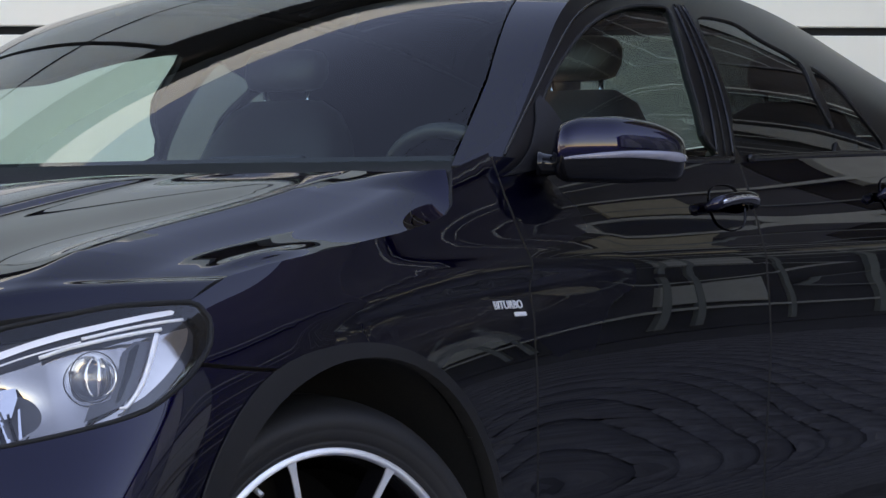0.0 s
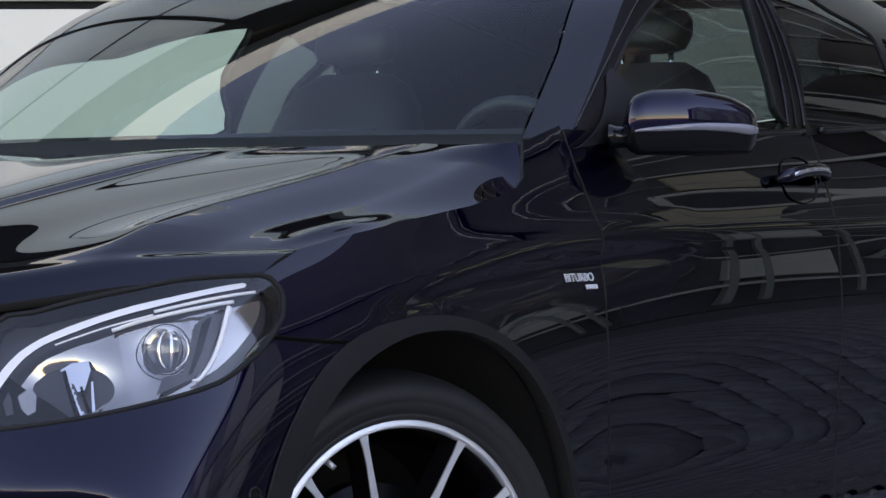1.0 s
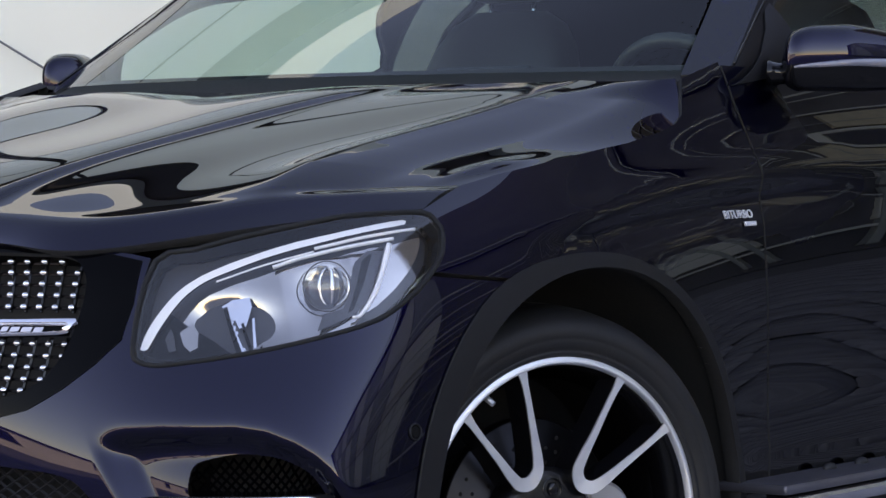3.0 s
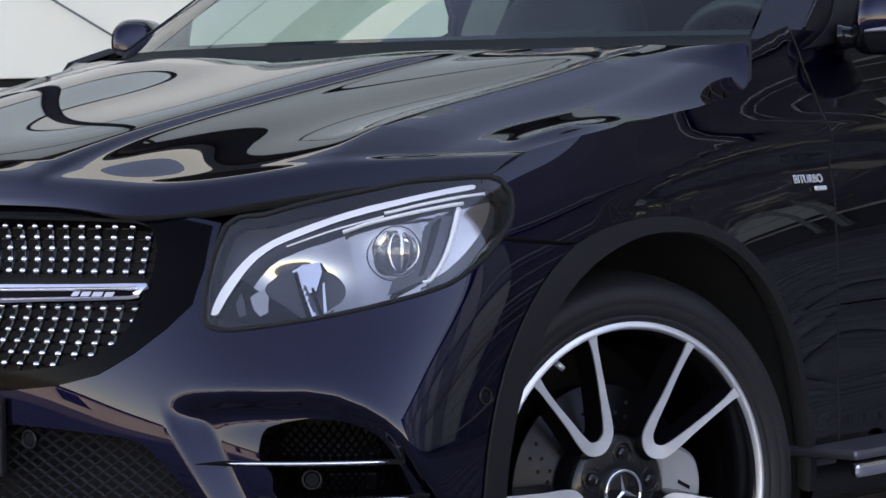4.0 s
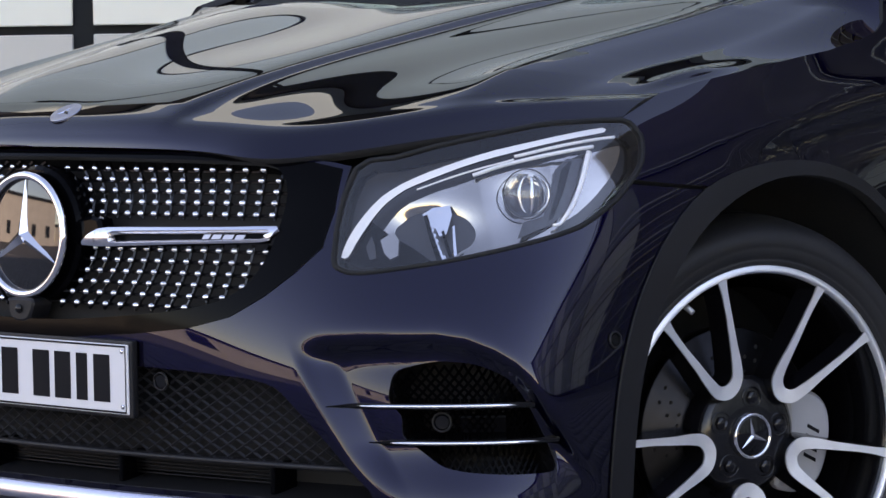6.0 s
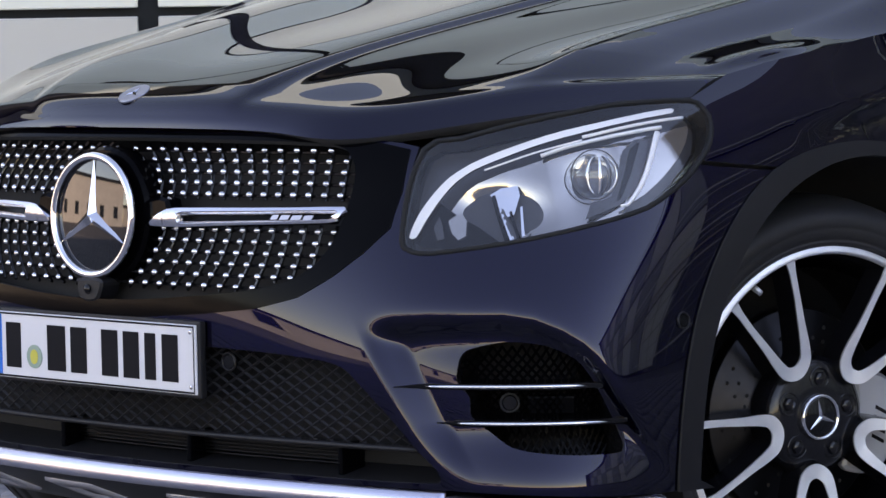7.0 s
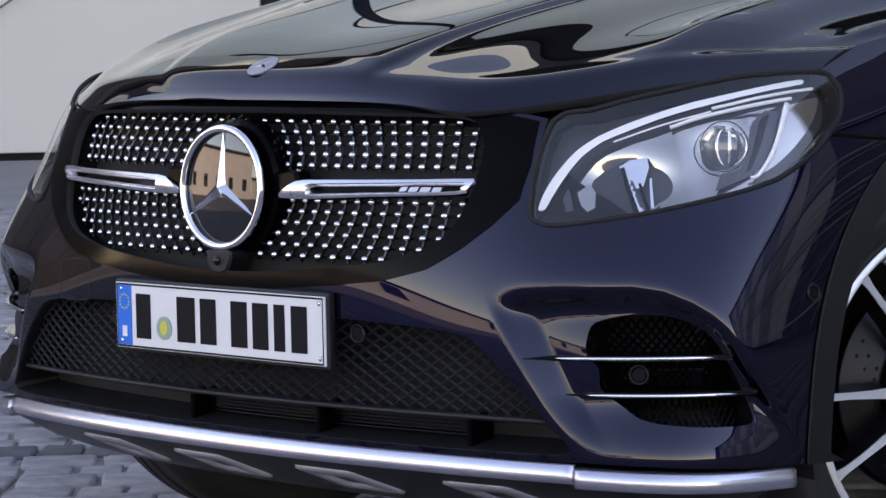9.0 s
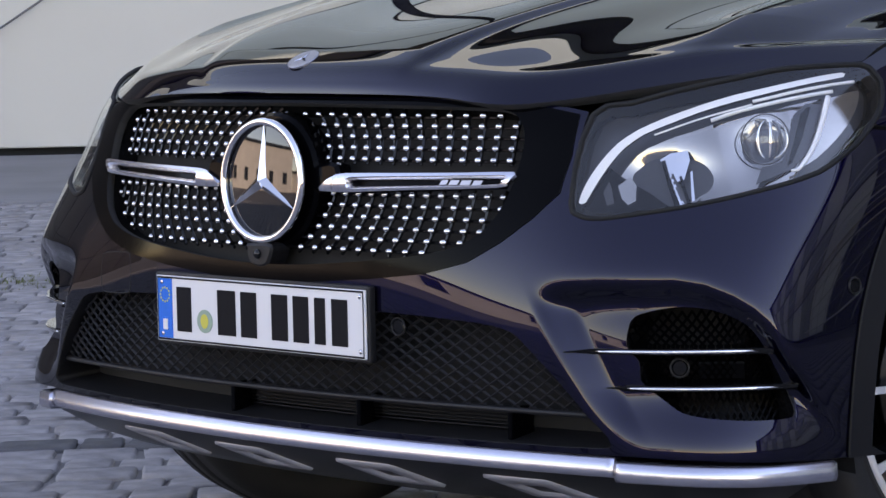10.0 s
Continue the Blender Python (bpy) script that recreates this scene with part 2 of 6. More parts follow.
PAINT = mat("black_metallic_paint", (0.0019, 0.0016, 0.0150), 0.40, metal=1.0, edge=(0.045, 0.034, 0.19), coat=1.0, coat_rough=0.004, vary=0.08, scale=3, bump_scale=900)
GLOSS = mat("gloss_black_plastic", (0.004, 0.004, 0.0046), 0.08, spec=0.35, vary=0.1, bump_scale=300)
EMBLEM_BLACK = mat("glossy_emblem_cover", (0.006, 0.006, 0.007), 0.03, spec=0.7, vary=0.1)
FRAME_BLACK = mat("satin_black_frame", (0.003, 0.003, 0.0036), 0.3, spec=0.16, vary=0.1, bump_scale=300)
SATIN_BLACK = mat("satin_black_plastic", (0.0012, 0.0012, 0.0016), 0.12, spec=0.05, vary=0.1, bump_scale=300)
TRIM = mat("grained_black_plastic", (0.006, 0.006, 0.0075), 0.5, spec=0.32, vary=0.12, bump=0.15, bump_scale=700)
DARK = mat("dark_inner_plastic", (0.0022, 0.0022, 0.0024), 0.8, vary=0.3)
RUBBER = mat("tyre_rubber", (0.005, 0.005, 0.006), 0.62, vary=0.25, scale=12, bump=0.1, bump_scale=300)
CHROME = mat("polished_chrome", (0.75, 0.75, 0.77), 0.06, metal=1.0, vary=0.03)
SATIN = mat("satin_silver_trim", (0.62, 0.62, 0.66), 0.22, metal=1.0, vary=0.05, bump_scale=400)
LIP_SILVER = mat("satin_silver_paint", (0.50, 0.50, 0.57), 0.26, metal=0.95, vary=0.04, scale=2, bump_scale=60, rough_vary=0.04)
MACHINED = mat("machined_aluminium", (0.93, 0.93, 0.94), 0.5, metal=1.0, vary=0.06, scale=20, bump=0.04, bump_scale=1500)
RIMBLACK = mat("gloss_black_wheel_paint", (0.004, 0.004, 0.005), 0.25, spec=0.3, coat=0.25, vary=0.2)
# far darker than steel: the shade behind the spokes is put into the colour
STEEL = mat("shade_darkened_steel", (0.022, 0.022, 0.024), 0.4, metal=1.0, vary=0.15, scale=30)
CALIPER = mat("silver_caliper_paint", (0.45, 0.46, 0.48), 0.4, metal=0.5, vary=0.1)
GLASS = glass_mat("windscreen_glass", (0.66, 0.80, 0.76))
TINTED = glass_mat("tinted_side_glass", (0.15, 0.18, 0.18))
LENS = glass_mat("clear_lamp_lens", (0.96, 0.97, 0.98), 1.7)
SEAT = mat("black_leather", (0.012, 0.012, 0.013), 0.5, vary=0.2, bump=0.2, bump_scale=120)
CABIN = mat("dark_cabin_trim", (0.012, 0.012, 0.014), 0.7, vary=0.2, bump=0.1)
PLATE = mat("white_plate_sheet", (0.60, 0.60, 0.62), 0.35, vary=0.03)
PLATE_BLUE = mat("blue_plate_band", (0.0, 0.14, 0.55), 0.6, spec=0.05, vary=0.05)
PLATE_INK = mat("black_plate_ink", (0.008, 0.008, 0.010), 0.6, spec=0.08, vary=0.1)
PLATE_YELLOW = mat("yellow_print", (0.50, 0.44, 0.06), 0.5, vary=0.05)
PLATE_GREEN = mat("green_seal_print", (0.22, 0.32, 0.26), 0.5, vary=0.1)
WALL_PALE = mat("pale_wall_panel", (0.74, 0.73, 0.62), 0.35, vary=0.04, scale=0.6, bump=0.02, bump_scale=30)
WALL_DARK = mat("dark_wall_frame", (0.014, 0.016, 0.017), 0.75, spec=0.2, vary=0.1)
GROUND = mat("sand_and_dust", (0.15, 0.142, 0.14), 0.95, vary=0.3, scale=3, bump=0.5, bump_scale=40)
STONE = mat("grey_cobble_stone", (0.25, 0.235, 0.235), 0.9, spec=0.25, vary=0.28, scale=14, bump=0.8, bump_scale=90, per_object=0.16)

STONE_DARK = mat("dark_basalt_stone", (0.085, 0.085, 0.09), 0.85, spec=0.25, vary=0.28, scale=14, bump=0.8, bump_scale=90, per_object=0.2)

# ---- the car's skin: outlines seen from above, level by level (x ahead of the front axle, y to its left side) ----
LEVELS = [0.25, 0.36, 0.50, 0.62, 0.74, 0.86, 0.96, 1.06, 1.16]
FRONT = {
    0.25: [(0.83, 0), (0.82, 0.25), (0.79, 0.50), (0.745, 0.72), (0.655, 0.865), (0.44, 0.915)],
    0.36: [(0.85, 0), (0.84, 0.25), (0.81, 0.50), (0.762, 0.72), (0.670, 0.872), (0.45, 0.930)],
    0.50: [(0.86, 0), (0.85, 0.25), (0.82, 0.50), (0.775, 0.70), (0.668, 0.874), (0.46, 0.930)],
    0.62: [(0.855, 0), (0.845, 0.25), (0.808, 0.48), (0.752, 0.67), (0.635, 0.850), (0.44, 0.922)],
    0.74: [(0.825, 0), (0.815, 0.25), (0.778, 0.46), (0.706, 0.645), (0.570, 0.828), (0.375, 0.908)],
    0.86: [(0.77, 0), (0.76, 0.25), (0.725, 0.46), (0.638, 0.637), (0.495, 0.803), (0.305, 0.873)],
    0.96: [(0.66, 0), (0.65, 0.25), (0.61, 0.44), (0.53, 0.60), (0.38, 0.745), (0.20, 0.825)],
    1.06: [(0.50, 0), (0.49, 0.24), (0.45, 0.42), (0.38, 0.56), (0.26, 0.68), (0.10, 0.76)],
    1.16: [(0.32, 0), (0.31, 0.22), (0.27, 0.40), (0.21, 0.52), (0.11, 0.62), (-0.02, 0.69)],
}
SIDE = {  # y at x = 0, -0.5, -1.4, -2.2, -2.873
    0.25: (0.930, 0.905, 0.905, 0.910, 0.930),
    0.36: (0.940, 0.918, 0.918, 0.922, 0.940),
    0.50: (0.945, 0.918, 0.918, 0.922, 0.945),
    0.62: (0.945, 0.920, 0.922, 0.928, 0.945),
    0.74: (0.942, 0.925, 0.930, 0.936, 0.945),
    0.86: (0.918, 0.920, 0.930, 0.936, 0.942),
    0.96: (0.872, 0.905, 0.918, 0.924, 0.930),
    1.06: (0.815, 0.878, 0.893, 0.898, 0.895),
    1.16: (0.745, 0.835, 0.860, 0.864, 0.850),
}
TAIL = {  # corner and rear, scaled from these by height: how far back, how wide
    0.25: (-3.80, 0.90), 0.36: (-3.86, 0.95), 0.50: (-3.88, 0.97), 0.62: (-3.87, 0.97), 0.74: (-3.85, 0.96),
    0.86: (-3.83, 0.95), 0.96: (-3.80, 0.92), 1.06: (-3.74, 0.87), 1.16: (-3.66, 0.80),
}
U_TABLE = []
for _z in LEVELS:
    _f = FRONT[_z]
    _s = list(zip((0.0, -0.5, -1.4, -2.2, -2.873), SIDE[_z]))
    _x, _w = TAIL[_z]
    _t = [(_x + 0.50, 0.935 * _w), (_x + 0.17, 0.77 * _w), (_x + 0.03, 0.38 * _w), (_x, 0.0)]
    _half = _f + _s + _t
    _mir0 = [(a, -b) for a, b in _half[1:6]][::-1]
    _mir1 = [(a, -b) for a, b in _half[-4:-1]][::-1]
    U_TABLE.append(_mir0 + _half + _mir1)
U_TABLE = np.array(U_TABLE)                       # level, control, xy
_U = np.arange(-5, U_TABLE.shape[1] - 5)
_body_u = natural(_U, U_TABLE.transpose(1, 0, 2))
_body_z = natural(LEVELS, np.eye(len(LEVELS)))


BROW = np.array([(2.3, 0.559), (2.5, 0.5645), (2.95, 0.5725), (3.47, 0.575), (3.68, 0.568), (3.89, 0.550), (4.07, 0.528), (4.2, 0.505), (4.32, 0.475), (4.5, 0.43), (5.0, 0.30)])


def skin(uv):
    """The lower body: u runs from the middle of the front (0) round the left side to the middle of the tail (14); v is the height."""
    uv = np.asarray(uv, float)
    pts = _body_u(uv[:, 0])
    w = _body_z(uv[:, 1])
    xy = np.einsum("nlc,nl->nc", pts, w)
    # shoulder crease along the doors, hollow flank under it
    u = uv[:, 0]
    z = uv[:, 1]
    along = np.clip((u - 6.0) / 1.0, 0, 1) * np.clip((11.0 - u) / 1.0, 0, 1)
    line = 0.925 + 0.012 * (u - 7)
    crease = 0.0045 * np.exp(-((z - line) / 0.032) ** 2) - 0.006 * np.exp(-((z - 0.47) / 0.09) ** 2)
    # hollow over the front wheel, running back to the door
    wing = np.clip((u - 5.5) / 0.5, 0, 1) * np.clip((7.4 - u) / 0.6, 0, 1)
    line2 = 0.838 + 0.055 * (u - 5.6)
    crease2 = 0.005 * np.exp(-((z - line2 - 0.014) / 0.026) ** 2) - 0.010 * np.exp(-((z - line2 + 0.026) / 0.030) ** 2)
    xy[:, 1] += np.sign(xy[:, 1]) * (crease * along + crease2 * wing)
    # front corners: undercut round the side intakes, flared foot below them, a curved brow above
    a = np.abs(u)
    start = 2.36 + (0.52 - z) * 2.1
    ramp = np.clip((a - start) / 0.42, 0, 1)
    ramp = ramp * ramp * (3 - 2 * ramp) * np.clip((4.95 - a) / 0.5, 0, 1)
    brow = np.interp(a, BROW[:, 0], BROW[:, 1])
    under = 1 / (1 + np.exp(-np.clip((brow - 0.014 - z) / 0.0085, -40, 40)))
    foot = np.clip((z - 0.312) / 0.105, 0, 1)
    depth = -0.034 * ramp * under * foot * foot * (3 - 2 * foot)
    xy[:, 0] += 0.72 * depth
    xy[:, 1] += np.sign(u) * 0.69 * depth * (a < 5.2)
    return np.c_[xy, z]


_su = np.linspace(3.0, 13.9, 800)


def side_u(x, z):
    """u of the left side's point at this x and height."""
    p = skin(np.c_[_su, np.full(len(_su), z)])
    return float(np.interp(-x, -p[:, 0], _su))


_fu = np.linspace(0, 5.5, 300)


def front_u(y, z):
    p = skin(np.c_[_fu, np.full(len(_fu), z)])
    return math.copysign(float(np.interp(abs(y), p[:, 1], _fu)), y)


def by_side(pts):
    return np.array([(side_u(x, z), z) for x, z in pts])


def by_front(pts):
    return np.array([(front_u(y, z), z) for y, z in pts])

# ---- the car ----
car = thing("car", "black five-door coupe SUV with diamond grille, parked on cobbles", "car")


def both(name, S, outline, step, material, holes=(), label="", parent=None, **k):
    """The left panel and its mirror image on the right."""
    made = []
    for flip in (False, True):
        me = panel(name, S, outline, step, holes=holes, flip_y=flip, **k)
        made.append(part(name, me, material, parent or car, label))
    return made


# front bumper
LAMP_LOW = by_side([(0.3876, 0.7908), (0.4271, 0.7662), (0.5030, 0.7281)]).tolist() + by_front([(0.8369, 0.7049), (0.7477, 0.6809), (0.6472, 0.6648), (0.6135, 0.6694), (0.5978, 0.6911), (0.5860, 0.8263)]).tolist()
def arch(a, grow=0.0):
    """A point of the front wheel arch's edge at a degrees, in x and height."""
    r = 0.450 + 0.026 / (1 + math.exp((a - 72) / 6.0)) + grow
    return 0.02 + r * math.cos(radians(a)), 0.36 + r * math.sin(radians(a))


ARCH_FRONT = by_side([arch(a) for a in np.linspace(-7, 61.8, 14)]).tolist()
bump_left = by_front([(0.0, 0.312), (0.3491, 0.3118), (0.7049, 0.3153), (0.8327, 0.3124)]).tolist() + ARCH_FRONT + LAMP_LOW + by_front([(0.5593, 0.8322), (0.5014, 0.8401), (0.2500, 0.8480), (0.0, 0.850)]).tolist()
bump_outline = bump_left + [(-u, z) for u, z in bump_left[1:-1][::-1]]


def mirrored_hole(half):
    """A hole across the middle from its left half, top middle to bottom middle."""
    h = by_front(half).tolist()
    return smooth_loop(h + [(-u, z) for u, z in h[1:-1][::-1]], 3).tolist()


grille_half = [(0.0, 0.838), (0.2500, 0.8360), (0.4299, 0.8320), (0.4759, 0.8240), (0.4994, 0.8001), (0.5055, 0.7702), (0.5022, 0.7313), (0.4941, 0.6954), (0.4727, 0.6553), (0.4310, 0.6261), (0.3599, 0.6080), (0.2500, 0.5950), (0.1201, 0.5840), (0.0, 0.580)]
intake_half = [(0.0, 0.520), (0.2996, 0.5149), (0.4694, 0.5069), (0.5312, 0.4952), (0.5626, 0.4704), (0.6055, 0.4310), (0.6549, 0.3739), (0.6881, 0.3308), (0.6053, 0.3231), (0.0, 0.322)]
fog_left = smooth_loop([(3.128, 0.5024), (3.197, 0.5239), (3.465, 0.5374), (3.737, 0.5336), (3.991, 0.513), (4.15, 0.4809), (4.301, 0.4366), (4.404, 0.4002), (4.431, 0.372), (4.096, 0.3695), (3.702, 0.3732), (3.451, 0.3816), (3.289, 0.404), (3.164, 0.425), (3.174, 0.4549), (3.102, 0.4776)])
fog_right = np.array([(-u, z) for u, z in fog_left])
front_bumper = part("front_bumper", panel("front_bumper", skin, bump_outline, (0.028, 0.005), holes=[mirrored_hole(grille_half), mirrored_hole(intake_half), fog_left, fog_right], fold=0.012), PAINT, car)


def arc(cx, cz, rx, rz, a0, a1, n):
    return [(cx + rx * math.cos(radians(a)), cz + rz * math.sin(radians(a))) for a in np.linspace(a0, a1, n)]


# wings
fender_out = [(0.3871, 0.7978), (0.3556, 0.8225), (0.3335, 0.8563), (0.3365, 0.8782), (0.3513, 0.8912), (0.2566, 0.9260), (0.1703, 0.9430), (0.0780, 0.9570), (-0.04, 0.974), (-0.153, 0.989), (-0.24, 1.005), (-0.293, 1.020), (-0.318, 1.036), (-0.33, 1.06), (-0.352, 1.098), (-0.47, 1.128),
              (-0.470, 1.055), (-0.480, 1.013), (-0.500, 0.943), (-0.497, 0.87), (-0.495, 0.79), (-0.510, 0.60), (-0.520, 0.45), (-0.505, 0.36)]
fender_out += [(-0.44, 0.36)] + [arch(a) for a in np.linspace(176, 63.4, 24)]
fenders = both("fender", skin, by_side(fender_out), (0.06, 0.012), PAINT, fold=0.02)

# doors and rear quarters
front_door_out = [(-0.476, 1.055), (-0.486, 1.013), (-0.506, 0.943), (-0.503, 0.87), (-0.501, 0.79), (-0.516, 0.60), (-0.526, 0.45), (-0.515, 0.375), (-1.33, 0.375), (-1.345, 0.486), (-1.343, 0.767), (-1.331, 0.99), (-1.322, 1.115), (-1.1, 1.113), (-0.8, 1.112), (-0.476, 1.122)]
front_doors = both("front_door", skin, by_side(front_door_out), (0.05, 0.014), PAINT, fold=0.02)
rear_door_out = [(-1.330, 1.117), (-1.339, 0.99), (-1.351, 0.767), (-1.353, 0.486), (-1.338, 0.375), (-2.28, 0.375)] + arc(-2.873, 0.36, 0.455, 0.455, 20, 70, 9)[::1] + [(-2.66, 0.90), (-2.60, 1.13), (-1.96, 1.137), (-1.55, 1.127)]
rear_doors = both("rear_door", skin, by_side(rear_door_out), (0.05, 0.014), PAINT, fold=0.02)
quarter_out = arc(-2.873, 0.36, 0.455, 0.455, 68, 178, 16) + [(-3.34, 0.50), (-3.60, 0.56), (-3.62, 0.80), (-3.58, 1.158), (-3.2, 1.155), (-2.61, 1.14), (-2.668, 0.90)]
quarters = both("rear_quarter", skin, by_side(quarter_out), (0.08, 0.02), PAINT, fold=0.02)
rear_out = [(side_u(-3.33, 0.30), 0.30)] + [(side_u(-3.335, 0.49), 0.49), (side_u(-3.595, 0.55), 0.55), (side_u(-3.61, 0.80), 0.80), (side_u(-3.575, 1.15), 1.15), (14.0, 1.15), (14.0, 0.30)]
rear_full = rear_out[:-2] + [(28 - u, z) for u, z in rear_out[:-2][::-1]]
part("tailgate_and_bumper", panel("tailgate_and_bumper", skin, rear_full, (0.08, 0.02), fold=0.02), PAINT, car)

# bonnet
HOOD = [
    [(0.79, 0, 0.855), (0.785, 0.18, 0.854), (0.772, 0.36, 0.848), (0.738, 0.51, 0.84), (0.56, 0.7, 0.872), (0.431, 0.783, 0.8856), (0.345, 0.838, 0.893)],
    [(0.76, 0, 0.8946), (0.755, 0.18, 0.8946), (0.735, 0.35, 0.8896), (0.68, 0.5, 0.8854), (0.49, 0.68, 0.915), (0.349, 0.774, 0.926), (0.255, 0.836, 0.928)],
    [(0.6, 0, 0.9476), (0.595, 0.2, 0.9516), (0.575, 0.36, 0.9476), (0.51, 0.5, 0.939), (0.34, 0.68, 0.957), (0.196, 0.786, 0.9605), (0.1, 0.857, 0.956)],
    [(0.31, 0, 1.0065), (0.305, 0.22, 1.0145), (0.285, 0.38, 1.0105), (0.23, 0.53, 1.0005), (0.1, 0.7, 1.0), (-0.008, 0.803, 0.996), (-0.08, 0.872, 0.981)],
    [(0.04, 0, 1.058), (0.03, 0.24, 1.067), (0.01, 0.4, 1.064), (-0.04, 0.56, 1.056), (-0.14, 0.72, 1.048), (-0.224, 0.814, 1.049), (-0.28, 0.876, 1.018)],
    [(-0.19, 0, 1.085), (-0.2, 0.26, 1.095), (-0.22, 0.42, 1.096), (-0.255, 0.57, 1.096), (-0.3, 0.72, 1.095), (-0.33, 0.797, 1.096), (-0.345, 0.842, 1.098)],
]
_hc = np.array(HOOD)
_hc = np.concatenate([(_hc * [1, -1, 1])[:, :0:-1], _hc], axis=1)    # both halves
_h_len = natural(np.arange(6), np.eye(6))
_hk = [0, 1, 2, 3, 4, 4.6, 5]
_h_wid = natural([-k for k in _hk[:0:-1]] + _hk, np.eye(13))


def bonnet_surface(uv):
    uv = np.asarray(uv, float)
    p = np.einsum("nr,nc,rcd->nd", _h_len(uv[:, 1]), _h_wid(uv[:, 0]), _hc)
    a = np.abs(uv[:, 0])
    t = uv[:, 1]
    d1 = a - (1.43 + 0.14 * (t - 1.05))
    step = 0.5 - 0.5 * d1 / np.sqrt(d1 ** 2 + 0.10 ** 2)
    d2 = np.sqrt((a - 3.724 - 0.089 * np.clip(2.6 - t, 0, 1.6)) ** 2 + 0.05 ** 2)
    ridge = np.exp(-d2 / 0.22)
    rise = lambda x: np.clip(x, 0, 1) ** 2 * (3 - 2 * np.clip(x, 0, 1))
    knee = 0.0051 * np.exp(-((t - 0.84) / 0.29) ** 2) * (1 - rise(a - 3.86))
    outer, back = rise((a - 3.865) / 0.54), rise((5.0 - t) / 0.6)
    gutter = -0.0095 * outer * rise((t - 0.7) / 0.6) * back + 0.0035 * (1 - outer) * rise((t - 0.7) / 1.8) * back
    dish = 0.0085 * np.exp(-((a - 4.75) / 0.09) ** 2) * np.exp(-((t - 2.1) / 0.42) ** 2)
    fade = np.clip((t - 0.5) / 0.8, 0, 1) * np.clip((5.3 - t) / 1.2, 0, 1)
    p[:, 2] += knee + gutter + dish + (0.012 * step + 0.0164 * ridge * np.clip((t - 0.8) / 1.2, 0, 1)) * fade
    return p


bonnet_out = [(-5, 0), (5, 0), (5, 5), (-5, 5)]
bonnet = part("bonnet", panel("bonnet", bonnet_surface, bonnet_out, (0.05, 0.04), fold=0.018), PAINT, car)

# upper shell: from the foot of the windscreen over the roof to the tail; s = 1 at the left roof rail
RAIL = np.array([(-0.505, 0.848, 1.114), (-0.735, 0.775, 1.272), (-0.961, 0.70, 1.419), (-1.25, 0.645, 1.485), (-1.70, 0.605, 1.490), (-2.20, 0.565, 1.425), (-2.70, 0.545, 1.295), (-3.10, 0.56, 1.205), (-3.58, 0.66, 1.155)])
CROWN = np.array([(-0.25, 0, 1.117), (-0.55, 0, 1.295), (-0.85, 0, 1.445), (-1.18, 0, 1.545), (-1.70, 0, 1.575), (-2.20, 0, 1.525), (-2.70, 0, 1.405), (-3.10, 0, 1.300), (-3.70, 0, 1.165)])
_rail, _crown = natural(np.arange(9), RAIL), natural(np.arange(9), CROWN)


def shell(uv):
    """u: across, -1 to 1; v: along, 0 to 8."""
    uv = np.asarray(uv, float)
    s, r, c = uv[:, 0], _rail(uv[:, 1]), _crown(uv[:, 1])
    w = np.abs(s)[:, None] ** 2.3
    p = c * (1 - w) + r * w
    p[:, 1] = s * r[:, 1]
    return p


BELT = np.array([(-0.470, 0.866, 1.085), (-0.72, 0.864, 1.110), (-0.961, 0.868, 1.114), (-1.25, 0.868, 1.117), (-1.70, 0.864, 1.132), (-2.20, 0.860, 1.142), (-2.70, 0.845, 1.148), (-3.10, 0.82, 1.155), (-3.58, 0.735, 1.160)])
_belt = natural(np.arange(9), BELT)


def sideglass(uv):
    """u: along, 0 to 8; v: 0 at the waist, 1 at the roof rail."""
    uv = np.asarray(uv, float)
    v = uv[:, 1:2]
    p = _belt(uv[:, 0]) * (1 - v) + _rail(uv[:, 0]) * v
    rise = _rail(uv[:, 0])[:, 2] - _belt(uv[:, 0])[:, 2]
    p[:, 1] += 0.045 * (4 * v * (1 - v))[:, 0] * np.clip(rise / 0.36, 0, 1)
    return p


windscreen = part("windscreen", panel("windscreen", shell, [(-0.915, 0.0), (0.915, 0.0), (0.90, 0.95), (0.86, 2.0), (0.83, 2.8), (0.6, 2.95), (0, 3.0), (-0.6, 2.95), (-0.83, 2.8), (-0.86, 2.0), (-0.90, 0.95)], (0.08, 0.12), fold=0.0, sign=1), GLASS, car, "clear windscreen with sky reflections")
both("a_pillar", shell, [(0.92, -0.05), (1.0, -0.05), (1.0, 2.9), (0.835, 2.78), (0.865, 2.0), (0.905, 0.95)], (0.03, 0.1), PAINT, sign=1, fold=0.012)
part("roof", panel("roof", shell, [(-1, 2.92), (-0.83, 2.82), (-0.6, 2.97), (0, 3.02), (0.6, 2.97), (0.83, 2.82), (1, 2.92), (1, 8), (0.85, 8), (0.80, 5.4), (-0.80, 5.4), (-0.85, 8), (-1, 8)], (0.08, 0.12), fold=0.012, sign=1), PAINT, car)
part("rear_window", panel("rear_window", shell, [(-0.795, 5.42), (0.795, 5.42), (0.84, 7.6), (-0.84, 7.6)], (0.1, 0.12), fold=0.0, sign=1), TINTED, car)
part("tailgate_top", panel("tailgate_top", shell, [(-0.845, 7.62), (0.845, 7.62), (0.85, 8), (-0.85, 8)], (0.1, 0.12), fold=0.0, sign=1), PAINT, car)
